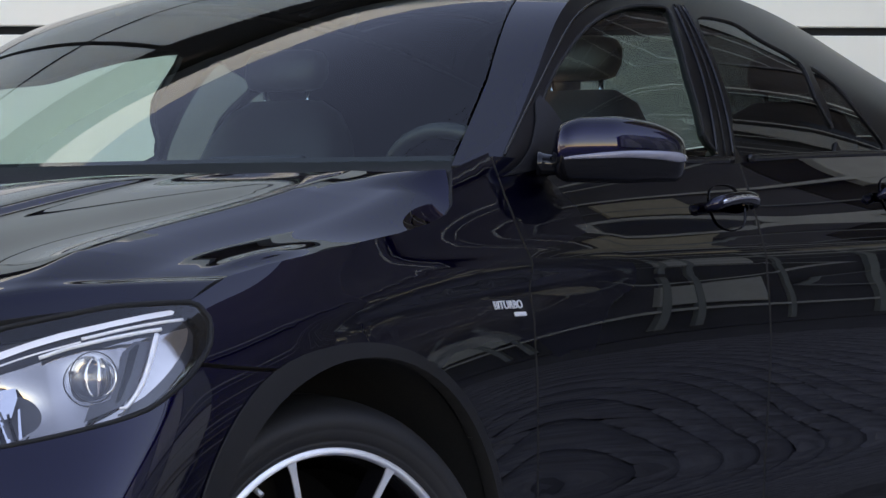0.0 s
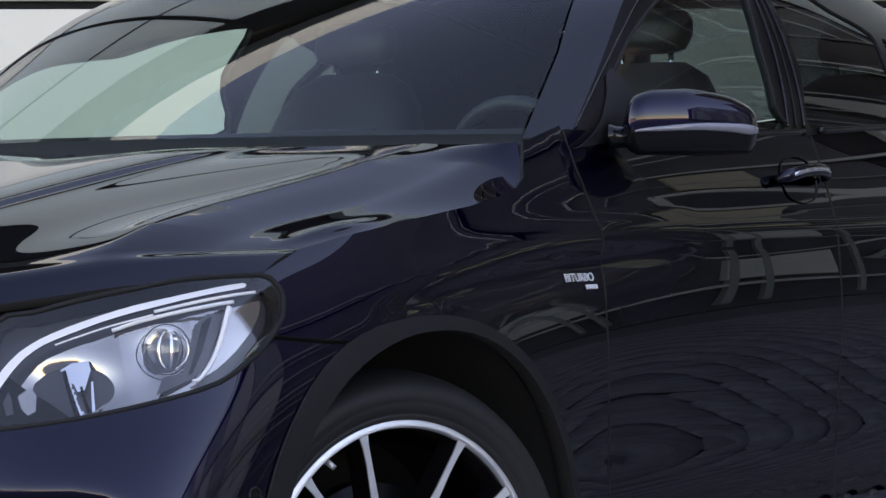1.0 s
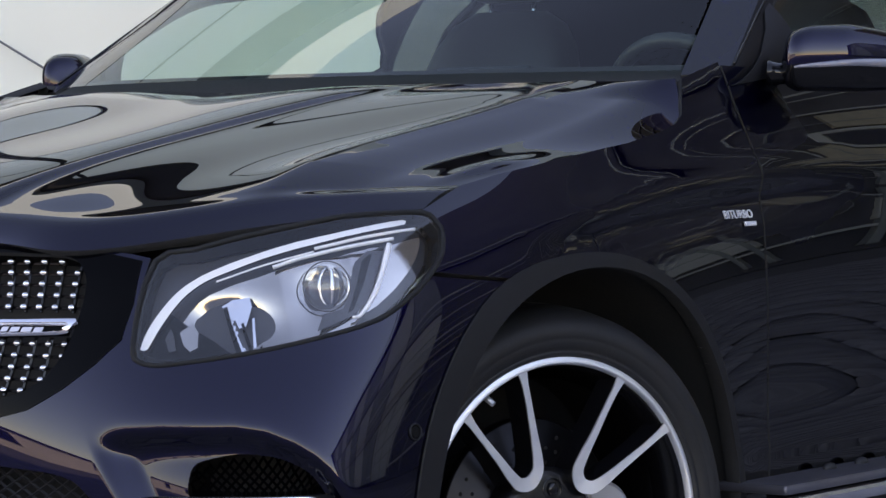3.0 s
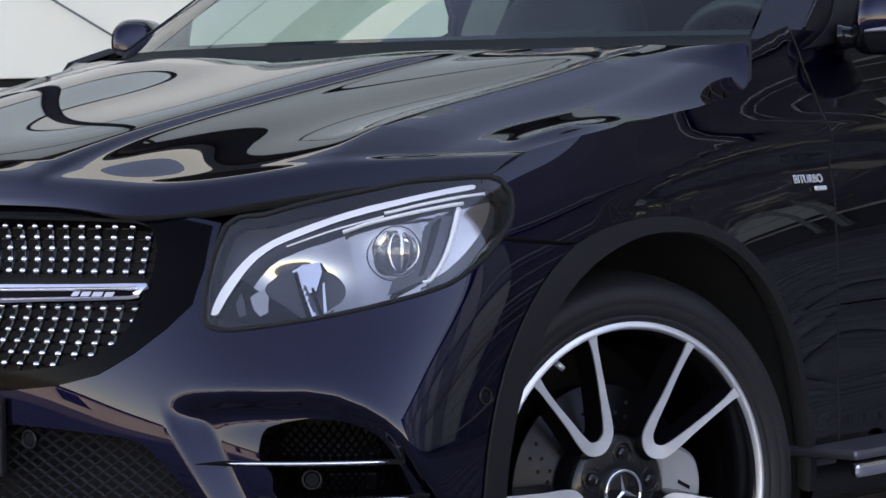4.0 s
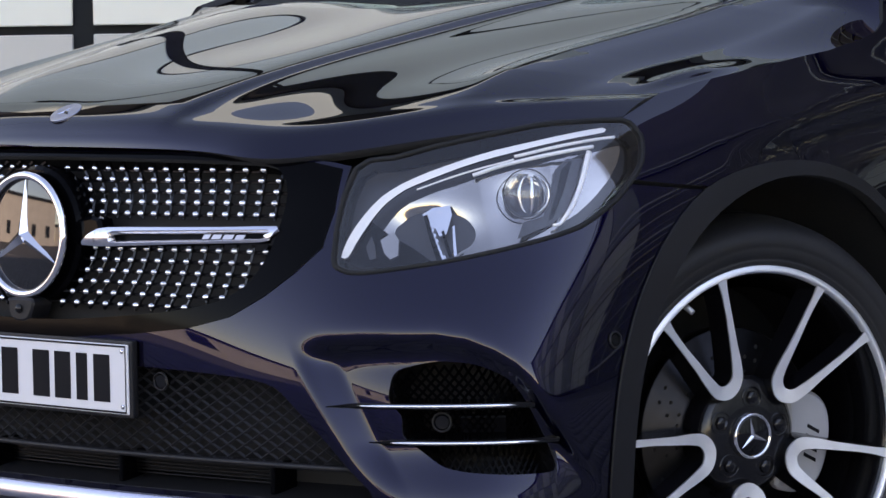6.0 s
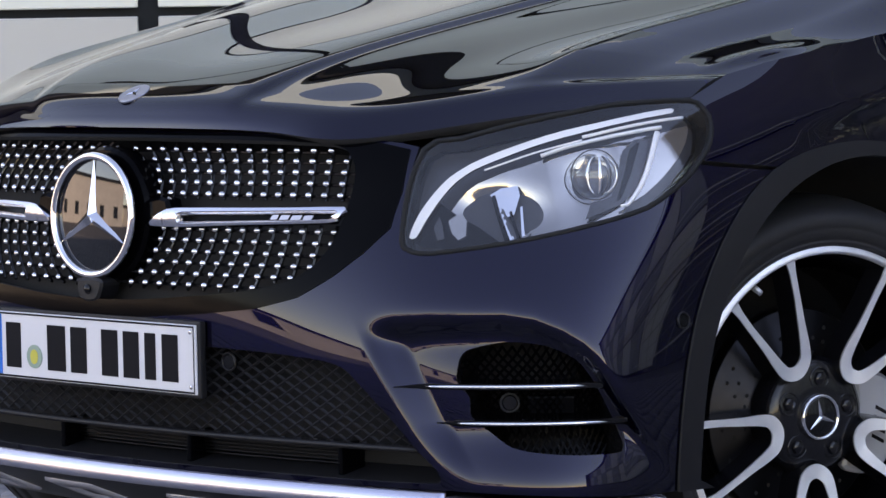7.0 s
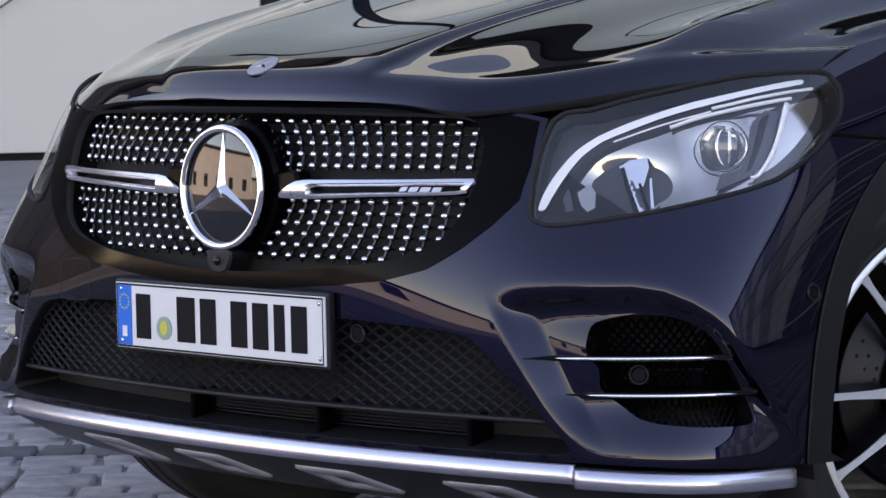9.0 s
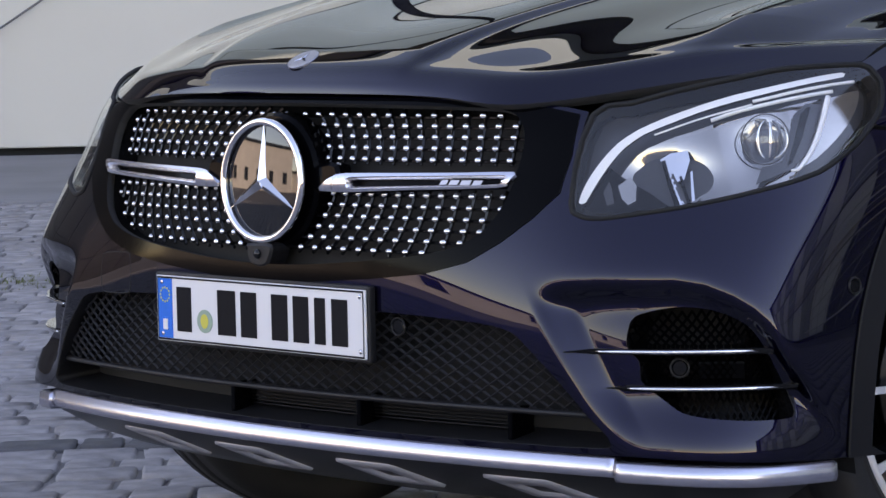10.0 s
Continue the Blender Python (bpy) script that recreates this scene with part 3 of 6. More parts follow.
win_front = smooth_loop([(0.98, 0.03), (2.91, 0.02), (2.90, 0.15), (2.97, 0.45), (3.13, 0.68), (3.25, 0.835), (3.03, 0.860), (2.62, 0.855), (2.17, 0.846), (1.58, 0.848), (1.23, 0.852), (0.87, 0.815), (0.66, 0.686), (0.72, 0.30)]).tolist()
win_front_far = smooth_loop([(0.98, 0.03), (3.64, 0.03), (3.63, 0.45), (3.63, 0.745), (3.29, 0.722), (2.98, 0.665), (2.66, 0.60), (2.17, 0.62), (1.58, 0.70), (1.23, 0.72), (0.87, 0.70), (0.66, 0.62), (0.72, 0.30)]).tolist()
win_rear = smooth_loop([(3.245, 0.03), (3.30, 0.35), (3.36, 0.56), (3.50, 0.79), (3.85, 0.795), (4.02, 0.70), (4.25, 0.59), (4.17, 0.36), (4.13, 0.03)]).tolist()
win_rear_far = smooth_loop([(3.86, 0.03), (3.86, 0.35), (3.90, 0.70), (4.02, 0.68), (4.25, 0.58), (4.17, 0.36), (4.13, 0.03)]).tolist()
win_quarter = smooth_loop([(4.19, 0.03), (4.24, 0.34), (4.33, 0.57), (4.48, 0.47), (4.56, 0.24), (4.62, 0.03)]).tolist()
frame_out = [(0.0, -0.03), (7.9, 0.0), (7.9, 1.0), (0.0, 1.0)]
frames = []
for far, wins in ((False, (win_front, win_rear, win_quarter)), (True, (win_front_far, win_rear_far, win_quarter))):
    fr = part("window_frame", panel("window_frame", sideglass, frame_out, (0.12, 0.1), holes=wins, fold=0.015, flip_y=far), FRAME_BLACK, car, "satin black window frame")
    frames.append(fr)
    for k, w in enumerate(wins):
        part("window_pane", panel("window_pane", lambda q: sideglass(q) - [0, 0.006, 0], w, (0.12, 0.1), fold=0, flip_y=far), TINTED if k else GLASS, fr)
    if not far:
        for lo_u, hi_u, r_, m_ in ((3.00, 3.36, 0.004, GLOSS), (3.09, 3.41, 0.0025, DARK), (3.17, 3.45, 0.004, GLOSS)):
            q_ = np.c_[lo_u + (hi_u - lo_u) * np.linspace(0, 1, 24) ** 1.7, np.linspace(0.02, 0.86, 24)]
            part("pillar_bead", tube("pillar_bead", sideglass(q_) + [0, 0.001, 0], r_, 6), m_, fr)
    # bright rim line round the front window, and the rubber that the door shuts on along the pillar
    rim = np.array(win_front if not far else win_front_far)
    part("window_seal", tube("window_seal", (sideglass(resample(rim, (0.1, 0.05))) + [0, 0.001, 0]) * [1, -1 if far else 1, 1], 0.0035, 6, closed=True), DARK, fr)
    edge = sideglass(np.c_[np.linspace(0.08, 3.3, 50), np.interp(np.linspace(0.08, 3.3, 50), [0, 0.7, 1.4, 3.3], [0.955, 0.955, 0.93, 0.925])])
    part("frame_bead", tube("frame_bead", (edge + [0, 0.004, 0.001]) * [1, -1 if far else 1, 1], 0.0028, 6), GLOSS, fr, "thin glossy bead along the door frame")


# ---- front details ----
def offset(S, d, sign=1.0):
    return lambda uv: S(np.asarray(uv, float)) - d * surface_normals(S, np.asarray(uv, float), sign)


def at_front(y, z, d=0.0):
    """The point of the front skin at this y and height, d metres inside it."""
    return offset(skin, d)(np.array([[front_u(y, z), z]]))[0]


def at_side(x, z, d=0.0):
    return offset(skin, d)(np.array([[side_u(x, z), z]]))[0]


def ball(rx, ry, rz, seg=8, rings=5):
    bm = bmesh.new()
    bmesh.ops.create_uvsphere(bm, u_segments=seg, v_segments=rings, radius=1.0, matrix=Matrix.Diagonal((rx, ry, rz, 1)))
    for f in bm.faces:
        f.smooth = True
    me = bpy.data.meshes.new("ball")
    bm.to_mesh(me)
    bm.free()
    return me


# radiator grille
PIN_CHROME = mat("grille_pin_chrome", (0.68, 0.68, 0.69), 0.14, metal=1.0, vary=0.05, per_object=0.25)
grille_outline = mirrored_hole([(y * 1.012, z + (0.006 if z > 0.72 else -0.006)) for y, z in grille_half])
grille = part("grille", panel("grille", offset(skin, 0.050), grille_outline, (0.12, 0.03), fold=0), DARK, car, "gloss black radiator grille with chrome pins")
wall_pts = resample(grille_outline, (0.06, 0.012))
g0, g1 = skin(wall_pts) - 0.006 * surface_normals(skin, wall_pts, 1), offset(skin, 0.052)(wall_pts)
part("grille_frame", grid_mesh("grille_frame", np.stack([g0, g1], 1), closed_u=True), GLOSS, grille)

# the glossy surround's dark reflection is put in as near-black with hardly any gloss
surround_half = [(0.0, 0.846), (0.25, 0.845), (0.46, 0.838), (0.53, 0.832), (0.576, 0.822), (0.582, 0.76), (0.578, 0.705), (0.545, 0.668), (0.50, 0.632), (0.44, 0.598), (0.36, 0.578), (0.25, 0.566), (0.12, 0.556), (0.0, 0.552)]
_so = by_front(surround_half).tolist()
_so = _so + [(-u, z) for u, z in _so[1:-1][::-1]]
part("grille_surround", panel("grille_surround", offset(skin, -0.0018), _so, (0.06, 0.012), holes=[mirrored_hole(grille_half)], fold=0.006), SATIN_BLACK, grille, "grille surround, its dark reflection put in as black")

pin_mesh = ball(0.0044, 0.0070, 0.0052, 8, 5)
pin_mesh.materials.append(PIN_CHROME)
hole_poly = np.array(mirrored_hole([(y * 0.985, z) for y, z in grille_half]))
slat_pts = []
for half in (1, -1):
    for k in range(19):
        for upper in (True, False):
            z5 = 0.757 if upper else 0.702
            y5 = 0.105 + 0.0285 * (k - 3)
            column = []
            for r in range(6):
                dz = 0.0182 * r
                z = z5 + dz if upper else z5 - dz
                y = y5 - 12.0 * dz * dz * max(0.05, 1 - y5 / 0.50) * (1.0 if upper else 0.8)
                if y < 0.004 or math.hypot(y, z - 0.714) < 0.112:
                    continue
                uz = np.array([[front_u(y, z) * half, z]])
                if not inside(hole_poly, uz)[0]:
                    continue
                p = offset(skin, 0.020)(uz)[0]
                column.append(p)
                pin = new("grille_pin", pin_mesh)
                pin.parent = grille
                pin.location = p
                pin.rotation_euler = (0, radians(-8), math.atan2(p[1], 1.6))
            if len(column) > 1:
                c = np.array(column)
                c = np.vstack([c[0] + (c[0] - c[1]) * 0.5, c, c[-1] + (c[-1] - c[-2]) * 0.5]) - [0.006, 0, 0]
                slat_pts.append(tube("bar", c, 0.0032, 5))
for z in [0.757 + 0.0182 * r for r in range(5)] + [0.702 - 0.0182 * r for r in range(6)]:
    row = [(front_u(y, z), z) for y in np.linspace(-0.49, 0.49, 50)]
    row = [q for q in row if inside(hole_poly, np.array([q]))[0]]
    if len(row) > 3:
        slat_pts.append(tube("bar", offset(skin, 0.028)(np.array(row)), 0.0026, 5))
part("grille_mesh", join("grille_mesh", slat_pts), GLOSS, grille)

# open louvre on each side of the emblem
louvre_out = smooth_loop([(0.493, 0.700), (0.54, 0.7127), (0.611, 0.7228), (0.717, 0.728), (1.272, 0.7308), (1.78, 0.7329), (2.221, 0.7346), (2.199, 0.7236), (2.152, 0.715), (2.077, 0.7106), (1.297, 0.7053), (0.8, 0.7001)], 2)
louvre_slot = smooth_loop([(0.740, 0.7060), (0.732, 0.7156), (0.770, 0.7222), (1.279, 0.7258), (2.140, 0.7292), (2.112, 0.7199), (2.069, 0.7146), (1.292, 0.7087), (0.775, 0.7042)], 2)


def louvre_face(q):
    """Pushed out from the grille, its two bars rounded towards the slot."""
    mid = 0.7150 + 0.0045 * q[:, 0]
    d = 0.006 + 0.004 * np.clip(1 - ((q[:, 1] - mid) / 0.014) ** 2, -1, 1)
    return skin(q) + d[:, None] * surface_normals(skin, q, 1)


for half in (1, -1):
    lv = part("louvre", panel("louvre", louvre_face, louvre_out, (0.03, 0.003), holes=[louvre_slot], fold=0.020, flip_y=half < 0), SATIN, grille, "satin chrome louvre with a dark slot")
    lv.data.materials[-1] = SATIN
    part("louvre_back", panel("louvre_back", offset(skin, 0.012), [(0.70, 0.701), (0.70, 0.725), (2.15, 0.731), (2.12, 0.713), (1.3, 0.706)], (0.1, 0.02), fold=0, flip_y=half < 0), SATIN_BLACK, grille)
BADGE = mat("grey_badge_metal", (0.36, 0.36, 0.40), 0.4, metal=1.0)
for u0, u1 in ((1.53, 1.59), (1.61, 1.69), (1.71, 1.80), (1.82, 1.90)):
    part("louvre_badge", panel("louvre_badge", offset(skin, 0.001), [(u0, 0.7155), (u1, 0.7160), (u1 + 0.02, 0.7230), (u0 + 0.02, 0.7226)], (0.05, 0.02), fold=0.003), BADGE, grille, "small grey badge in the louvre")

# emblem
emblem_m = Matrix.Translation((0.846, 0, 0.714)) @ pose(0, 0, 0, 90, 0, 90) @ pose(0, 0, 0, -3, 0, 0)   # x: to the car's left, y: up, z: ahead


def star_outline(r, w, turn=90):
    out = []
    for k in range(3):
        a = radians(turn + 120 * k)
        out += [(r * math.cos(a), r * math.sin(a)), (w * math.cos(a + radians(60)), w * math.sin(a + radians(60)))]
    return out


def star_mesh(name, r, w, h, m):
    o = star_outline(r, w)
    V = [m @ Vector((a, b, 0)) for a, b in o] + [m @ Vector((0, 0, h))]
    F = [(k, (k + 1) % 6, 6) for k in range(6)]
    return mesh_from(name, V, F, smooth=False)


ring = [(0.0965 * math.cos(a), 0.0965 * math.sin(a), 0.004) for a in np.linspace(0, 2 * math.pi, 64, endpoint=False)]
part("emblem_ring", tube("emblem_ring", [tuple(emblem_m @ Vector(p)) for p in ring], 0.0068, 12, closed=True, up=(1, 0.02, 0)), CHROME, grille, "chrome emblem ring")
rings = [[emblem_m @ Vector((r * math.cos(a), r * math.sin(a), 0.0055 * (1 - (r / 0.093) ** 2))) for r in np.linspace(0.0005, 0.093, 10)] for a in np.linspace(0, 2 * math.pi, 48, endpoint=False)]
part("emblem_disc", grid_mesh("emblem_disc", [[tuple(p) for p in r] for r in rings], sign=-1, closed_u=True), EMBLEM_BLACK, grille, "domed glossy emblem disc")
part("emblem_star", star_mesh("emblem_star", 0.093, 0.0155, 0.012, emblem_m @ pose(0, 0, 0.003)), CHROME, grille)
house = [(0.112 * math.cos(a), 0.112 * math.sin(a)) for a in np.linspace(0, 2 * math.pi, 40, endpoint=False)]
part("emblem_housing", prism("emblem_housing", house, 0.04, emblem_m @ pose(0, 0, -0.016), bevel=0.006), SATIN_BLACK, grille)
for half in (1, -1):
    wing = [(0.095, -0.014), (0.150, -0.010), (0.165, 0.010), (0.158, 0.030), (0.140, 0.034), (0.100, 0.026)]
    part("emblem_arm", prism("emblem_arm", [(a * half, b) for a, b in wing], 0.03, emblem_m @ pose(0, 0, -0.014), bevel=0.006), SATIN_BLACK, grille)
cam_house = part("camera_housing", prism("camera_housing", spline([(-0.030, 0.016), (0.030, 0.016), (0.026, -0.010), (0.012, -0.020), (-0.012, -0.020), (-0.026, -0.010), (-0.030, 0.016)], 30)[:-1], 0.04, Matrix.Translation((0.864, 0, 0.596)) @ pose(0, 0, 0, 90, 0, 90), bevel=0.004), TRIM, grille)
part("camera_lens", ball(0.006, 0.008, 0.008, 12, 8), GLOSS, cam_house).location = (0.865, 0, 0.596)

# bonnet badge
bb_uv = np.array([[0.0, 1.06]])
bb_p, bb_n = bonnet_surface(bb_uv)[0], surface_normals(bonnet_surface, bb_uv, 1)[0]
bb_m = look(tuple(bb_p), tuple(bb_p - bb_n))
badge = part("bonnet_badge", prism("bonnet_badge", [(0.028 * math.cos(a), 0.028 * math.sin(a)) for a in np.linspace(0, 2 * math.pi, 32, endpoint=False)], 0.004, bb_m @ pose(0, 0, 0.0015), bevel=0.001), BADGE, bonnet, "round satin silver badge")
part("badge_star", star_mesh("badge_star", 0.018, 0.004, 0.002, bb_m @ pose(0, 0, 0.0017)), CHROME, bonnet)

# number plate, its characters shown as plain bars
plate = part("number_plate", box_mesh(pose(0.866, 0, 0.495), 0.004, 0.520, 0.110, 0.0015), PLATE, car, "white number plate with a blue band and black bars")
part("plate_holder", box_mesh(pose(0.857, 0, 0.495), 0.014, 0.532, 0.122, 0.004), TRIM, plate)
part("plate_edge", tube("plate_edge", [(0.8685, y, z) for y, z in ((-0.256, 0.443), (0.256, 0.443), (0.256, 0.547), (-0.256, 0.547))], 0.0016, 6, closed=True, up=(1, 0.01, 0)), PLATE_INK, plate)
part("blue_band", box_mesh(pose(0.8684, -0.237, 0.495), 0.0012, 0.036, 0.100), PLATE_BLUE, plate)
for a in range(12):
    w = 2 * math.pi * a / 12
    part("band_dot", box_mesh(pose(0.8693, -0.237 + 0.012 * math.cos(w), 0.518 + 0.012 * math.sin(w), 45), 0.0008, 0.003, 0.003), PLATE_YELLOW, plate)
part("band_bar", box_mesh(pose(0.8693, -0.237, 0.468), 0.0008, 0.012, 0.018), PLATE, plate)
for y, w in ((-0.188, 0.038), (-0.078, 0.046), (-0.022, 0.040), (0.055, 0.040), (0.107, 0.038), (0.153, 0.026), (0.200, 0.038)):
    part("plate_bar", box_mesh(pose(0.8686, y, 0.495), 0.0016, w, 0.075, 0.0006, 1), PLATE_INK, plate)
seal = [(0.0195 * math.cos(a), 0.0195 * math.sin(a)) for a in np.linspace(0, 2 * math.pi, 28, endpoint=False)]
seal_m = Matrix.Translation((0.8696, -0.134, 0.478)) @ pose(0, 0, 0, 90, 0, 90)
part("plate_seal", prism("plate_seal", seal, 0.0015, seal_m), PLATE_GREEN, plate)
part("plate_seal", prism("plate_seal", [(a * 0.5, b * 0.62) for a, b in seal], 0.0015, seal_m @ pose(0, 0, 0.0006)), PLATE_YELLOW, plate)
for y in (-0.245, 0.248):
    for z in (0.452, 0.539):
        part("plate_screw", ball(0.002, 0.0042, 0.0042, 8, 5), SATIN, plate).location = (0.8685, y, z)


# lattice for the air intakes
def lattice(S, poly, pu, pz, w, depth, lean):
    """Two families of slanting bars on the surface S, cut to poly; in u, z."""
    poly = np.asarray(poly)
    lo, hi = poly.min(0), poly.max(0)
    out = []
    for fam in (1, -1):
        span = (hi[1] - lo[1]) * lean
        for c in np.arange(lo[0] - span, hi[0] + span, pu):
            zz = np.linspace(lo[1], hi[1], 26)
            uu = c + fam * (zz - lo[1]) * lean
            q = np.c_[uu, zz]
            m = inside(poly, q)
            idx = np.where(m)[0]
            if len(idx) < 3:
                continue
            q = q[idx[0]:idx[-1] + 1]
            out.append(tube("bar", S(q), w, 4))
    return out


mesh_half = [(0.0, 0.520), (0.2996, 0.5149), (0.4694, 0.5069), (0.5312, 0.4952), (0.5626, 0.4704), (0.6055, 0.4310), (0.6549, 0.3719), (0.2995, 0.3690), (0.0, 0.369)]
mesh_poly = mirrored_hole(mesh_half)
intake = part("lower_grille", join("lower_grille", lattice(offset(skin, 0.022), mesh_poly, 0.130, 0.02, 0.0027, 0.01, 6.6)), TRIM, car, "black honeycomb lower grille")
part("intake_back", panel("intake_back", offset(skin, 0.085), mirrored_hole([(y * 1.02, z + (0.01 if z > 0.42 else -0.012)) for y, z in intake_half]), (0.12, 0.03), fold=0), DARK, intake)
wl = resample(mirrored_hole(intake_half), (0.06, 0.012))
part("intake_frame", grid_mesh("intake_frame", np.stack([skin(wl) - 0.004 * surface_normals(skin, wl, 1), offset(skin, 0.085)(wl)], 1), closed_u=True), TRIM, intake)
bar_uv = np.array([(u, 0.371) for u in np.linspace(-2.66, 2.66, 60)])
part("intake_bar", tube("intake_bar", offset(skin, 0.016)(bar_uv), 0.006, 8, squash=(1, 0.8)), TRIM, intake)
for k in range(7):
    uv = np.array([(u, 0.330 + 0.006 * k) for u in np.linspace(-0.42, 2.0, 40)])
    part("radiator_fin", tube("radiator_fin", offset(skin, 0.050)(uv), 0.0017, 4), STEEL, intake)
for y in (-0.12, 0.19, 0.50):
    p = at_front(y, 0.345, 0.03)
    part("intake_strut", box_mesh(pose(p[0] - 0.015, p[1], p[2]), 0.05, 0.011, 0.05, 0.003), SATIN_BLACK, intake)


def sensor(point, normal, r, parent):
    m = look(tuple(point), tuple(np.asarray(point) - np.asarray(normal)))
    o = [(r * math.cos(a), r * math.sin(a)) for a in np.linspace(0, 2 * math.pi, 24, endpoint=False)]
    s = part("parking_sensor", prism("parking_sensor", o, 0.012, m @ pose(0, 0, 0.001), bevel=r * 0.15), GLOSS, parent)
    part("sensor_ring", tube("sensor_ring", [tuple(m @ Vector((r * 1.15 * math.cos(a), r * 1.15 * math.sin(a), 0.001))) for a in np.linspace(0, 2 * math.pi, 24, endpoint=False)], r * 0.16, 6, closed=True, up=(0.1, 0.2, 1)), TRIM, s)


for half in (1, -1):
    uv = np.array([[side_u(0.480, 0.560), 0.560]])
    p, n = skin(uv)[0] * [1, half, 1], surface_normals(skin, uv, 1)[0] * [1, half, 1]
    sensor(p, n, 0.0105, front_bumper)
    for y, z in ((0.30, 0.492),):
        uv = np.array([[front_u(y, z), z]])
        p, n = offset(skin, 0.012)(uv)[0] * [1, half, 1], surface_normals(skin, uv, 1)[0] * [1, half, 1]
        sensor(p, n, 0.012, intake)

# side air intakes with two blades
for half in (1, -1):
    fy = [1, half, 1]
    fog_in = fog_left
    fog = part("side_intake", panel("side_intake", offset(skin, 0.095), fog_in + np.array([0.0, 0.0]), (0.1, 0.02), fold=0, flip_y=half < 0), DARK, car, "black side air intake with two chrome-edged blades")
    fw = resample(fog_left, (0.05, 0.01))
    g = np.stack([skin(fw) - 0.003 * surface_normals(skin, fw, 1), offset(skin, 0.095)(fw)], 1) * fy
    part("intake_frame", grid_mesh("intake_frame", g, sign=half, closed_u=True), GLOSS, fog)
    fog_mid = fog_left.mean(0)
    lat = lattice(offset(skin, 0.040), fog_mid + (fog_left - fog_mid) * 1.02, 0.072, 0.02, 0.0019, 0.01, 4.6)
    lm = join("intake_mesh", lat)
    for v in lm.vertices:
        v.co.y *= half
    part("intake_mesh", lm, SATIN_BLACK, fog)
    for (ya, za), (yb, zb) in (((0.6192, 0.4692), (0.8864, 0.4732)), ((0.6723, 0.4153), (0.9009, 0.4179))):
        ys = np.linspace(ya, yb, 24)
        zs = np.linspace(za, zb, 24)
        uv = np.array([(front_u(y, z), z) for y, z in zip(ys, zs)])
        outer = offset(skin, -0.004)(uv)
        inner = offset(skin, 0.055)(uv)
        taper = np.clip(np.linspace(0, 1, 24) * 8, 0.1, 1)[:, None]
        t = 0.010 * taper
        up = np.array([0, 0, 1.0])
        ring4 = np.stack([outer + up * 0.004 * taper, outer - up * 0.004 * taper, inner - up * t, inner + up * t], 1) * fy
        G = np.concatenate([ring4, ring4[:, :1]], 1)
        blade = part("intake_blade", grid_mesh("intake_blade", G, sign=-half), GLOSS, fog)
        part("blade_edge", tube("blade_edge", (offset(skin, -0.0035)(uv[3:(-2 if half > 0 else -7)]) * fy), np.interp(np.linspace(0, 1, 19 if half > 0 else 14), [0, 0.15, 0.9, 1], [0.0012, 0.003, 0.003, 0.0012]), 8), CHROME, fog)
    p = at_front(0.7699, 0.4450, 0.030) * fy
    sensor(p, (0.75 * 1.0, 0.6 * half, 0.02), 0.012, fog)
    blk = offset(skin, 0.05)(np.array([[front_u(0.8266, 0.4467), 0.44]]))[0] * fy
    part("sensor_bracket", box_mesh(pose(*blk, 0, 0, 39 * half), 0.02, 0.07, 0.03, 0.004), SATIN_BLACK, fog)

# towing eye cover
tow = smooth_loop([(-1.896, 0.5651), (-1.851, 0.5763), (-1.537, 0.5802), (-1.484, 0.5705), (-1.468, 0.5186), (-1.54, 0.5095), (-1.796, 0.508), (-1.867, 0.5166)], 2)
part("towing_cover", tube("towing_cover", offset(skin, 0.0004)(resample(tow, (0.03, 0.006))), 0.0013, 5, closed=True), DARK, front_bumper, "thin seam of the towing eye cover")

# lower lip and skid panel
lip_u = np.r_[np.linspace(-2.85, 2.85, 90)]
lp = []
for u in lip_u:
    q = skin(np.array([[u, 0.297]]))[0]
    n = surface_normals(skin, np.array([[u, 0.297]]), 1)[0]
    n = n * [1, 1, 0]
    n /= np.linalg.norm(n)
    lp.append((q, n))
prof = [(-0.030, 0.017), (0.002, 0.0160), (0.008, 0.013), (0.0125, -0.006), (0.010, -0.0125), (0.004, -0.0150), (-0.030, -0.015)]
lip = part("front_lip", sweep("front_lip", [p for p, n in lp], [(n, (0, 0, 1)) for p, n in lp], prof), LIP_SILVER, car, "satin silver lower lip")
for half in (1, -1):
    pts = []
    for u in np.linspace(2.87, 4.73 if half > 0 else 3.15, 40):
        z = 0.293 - 0.006 * (u - 2.87) / 1.9
        q = skin(np.array([[u, z]]))[0]
        n = surface_normals(skin, np.array([[u, z]]), 1)[0] * [1, 1, 0]
        n /= np.linalg.norm(n)
        pts.append((q * [1, half, 1], n * [1, half, 1]))
    prof2 = [(-0.03, 0.015), (0.006, 0.014), (0.014, 0.011), (0.0155, -0.010), (0.011, -0.0165), (-0.03, -0.016)]
    part("lip_end", sweep("lip_end", [p for p, n in pts], [(n, (0, 0, 1)) for p, n in pts], prof2), LIP_SILVER, lip)
INSERT = mat("satin_grey_insert", (0.36, 0.36, 0.39), 0.4, metal=0.7, vary=0.08)
skid_rows = []
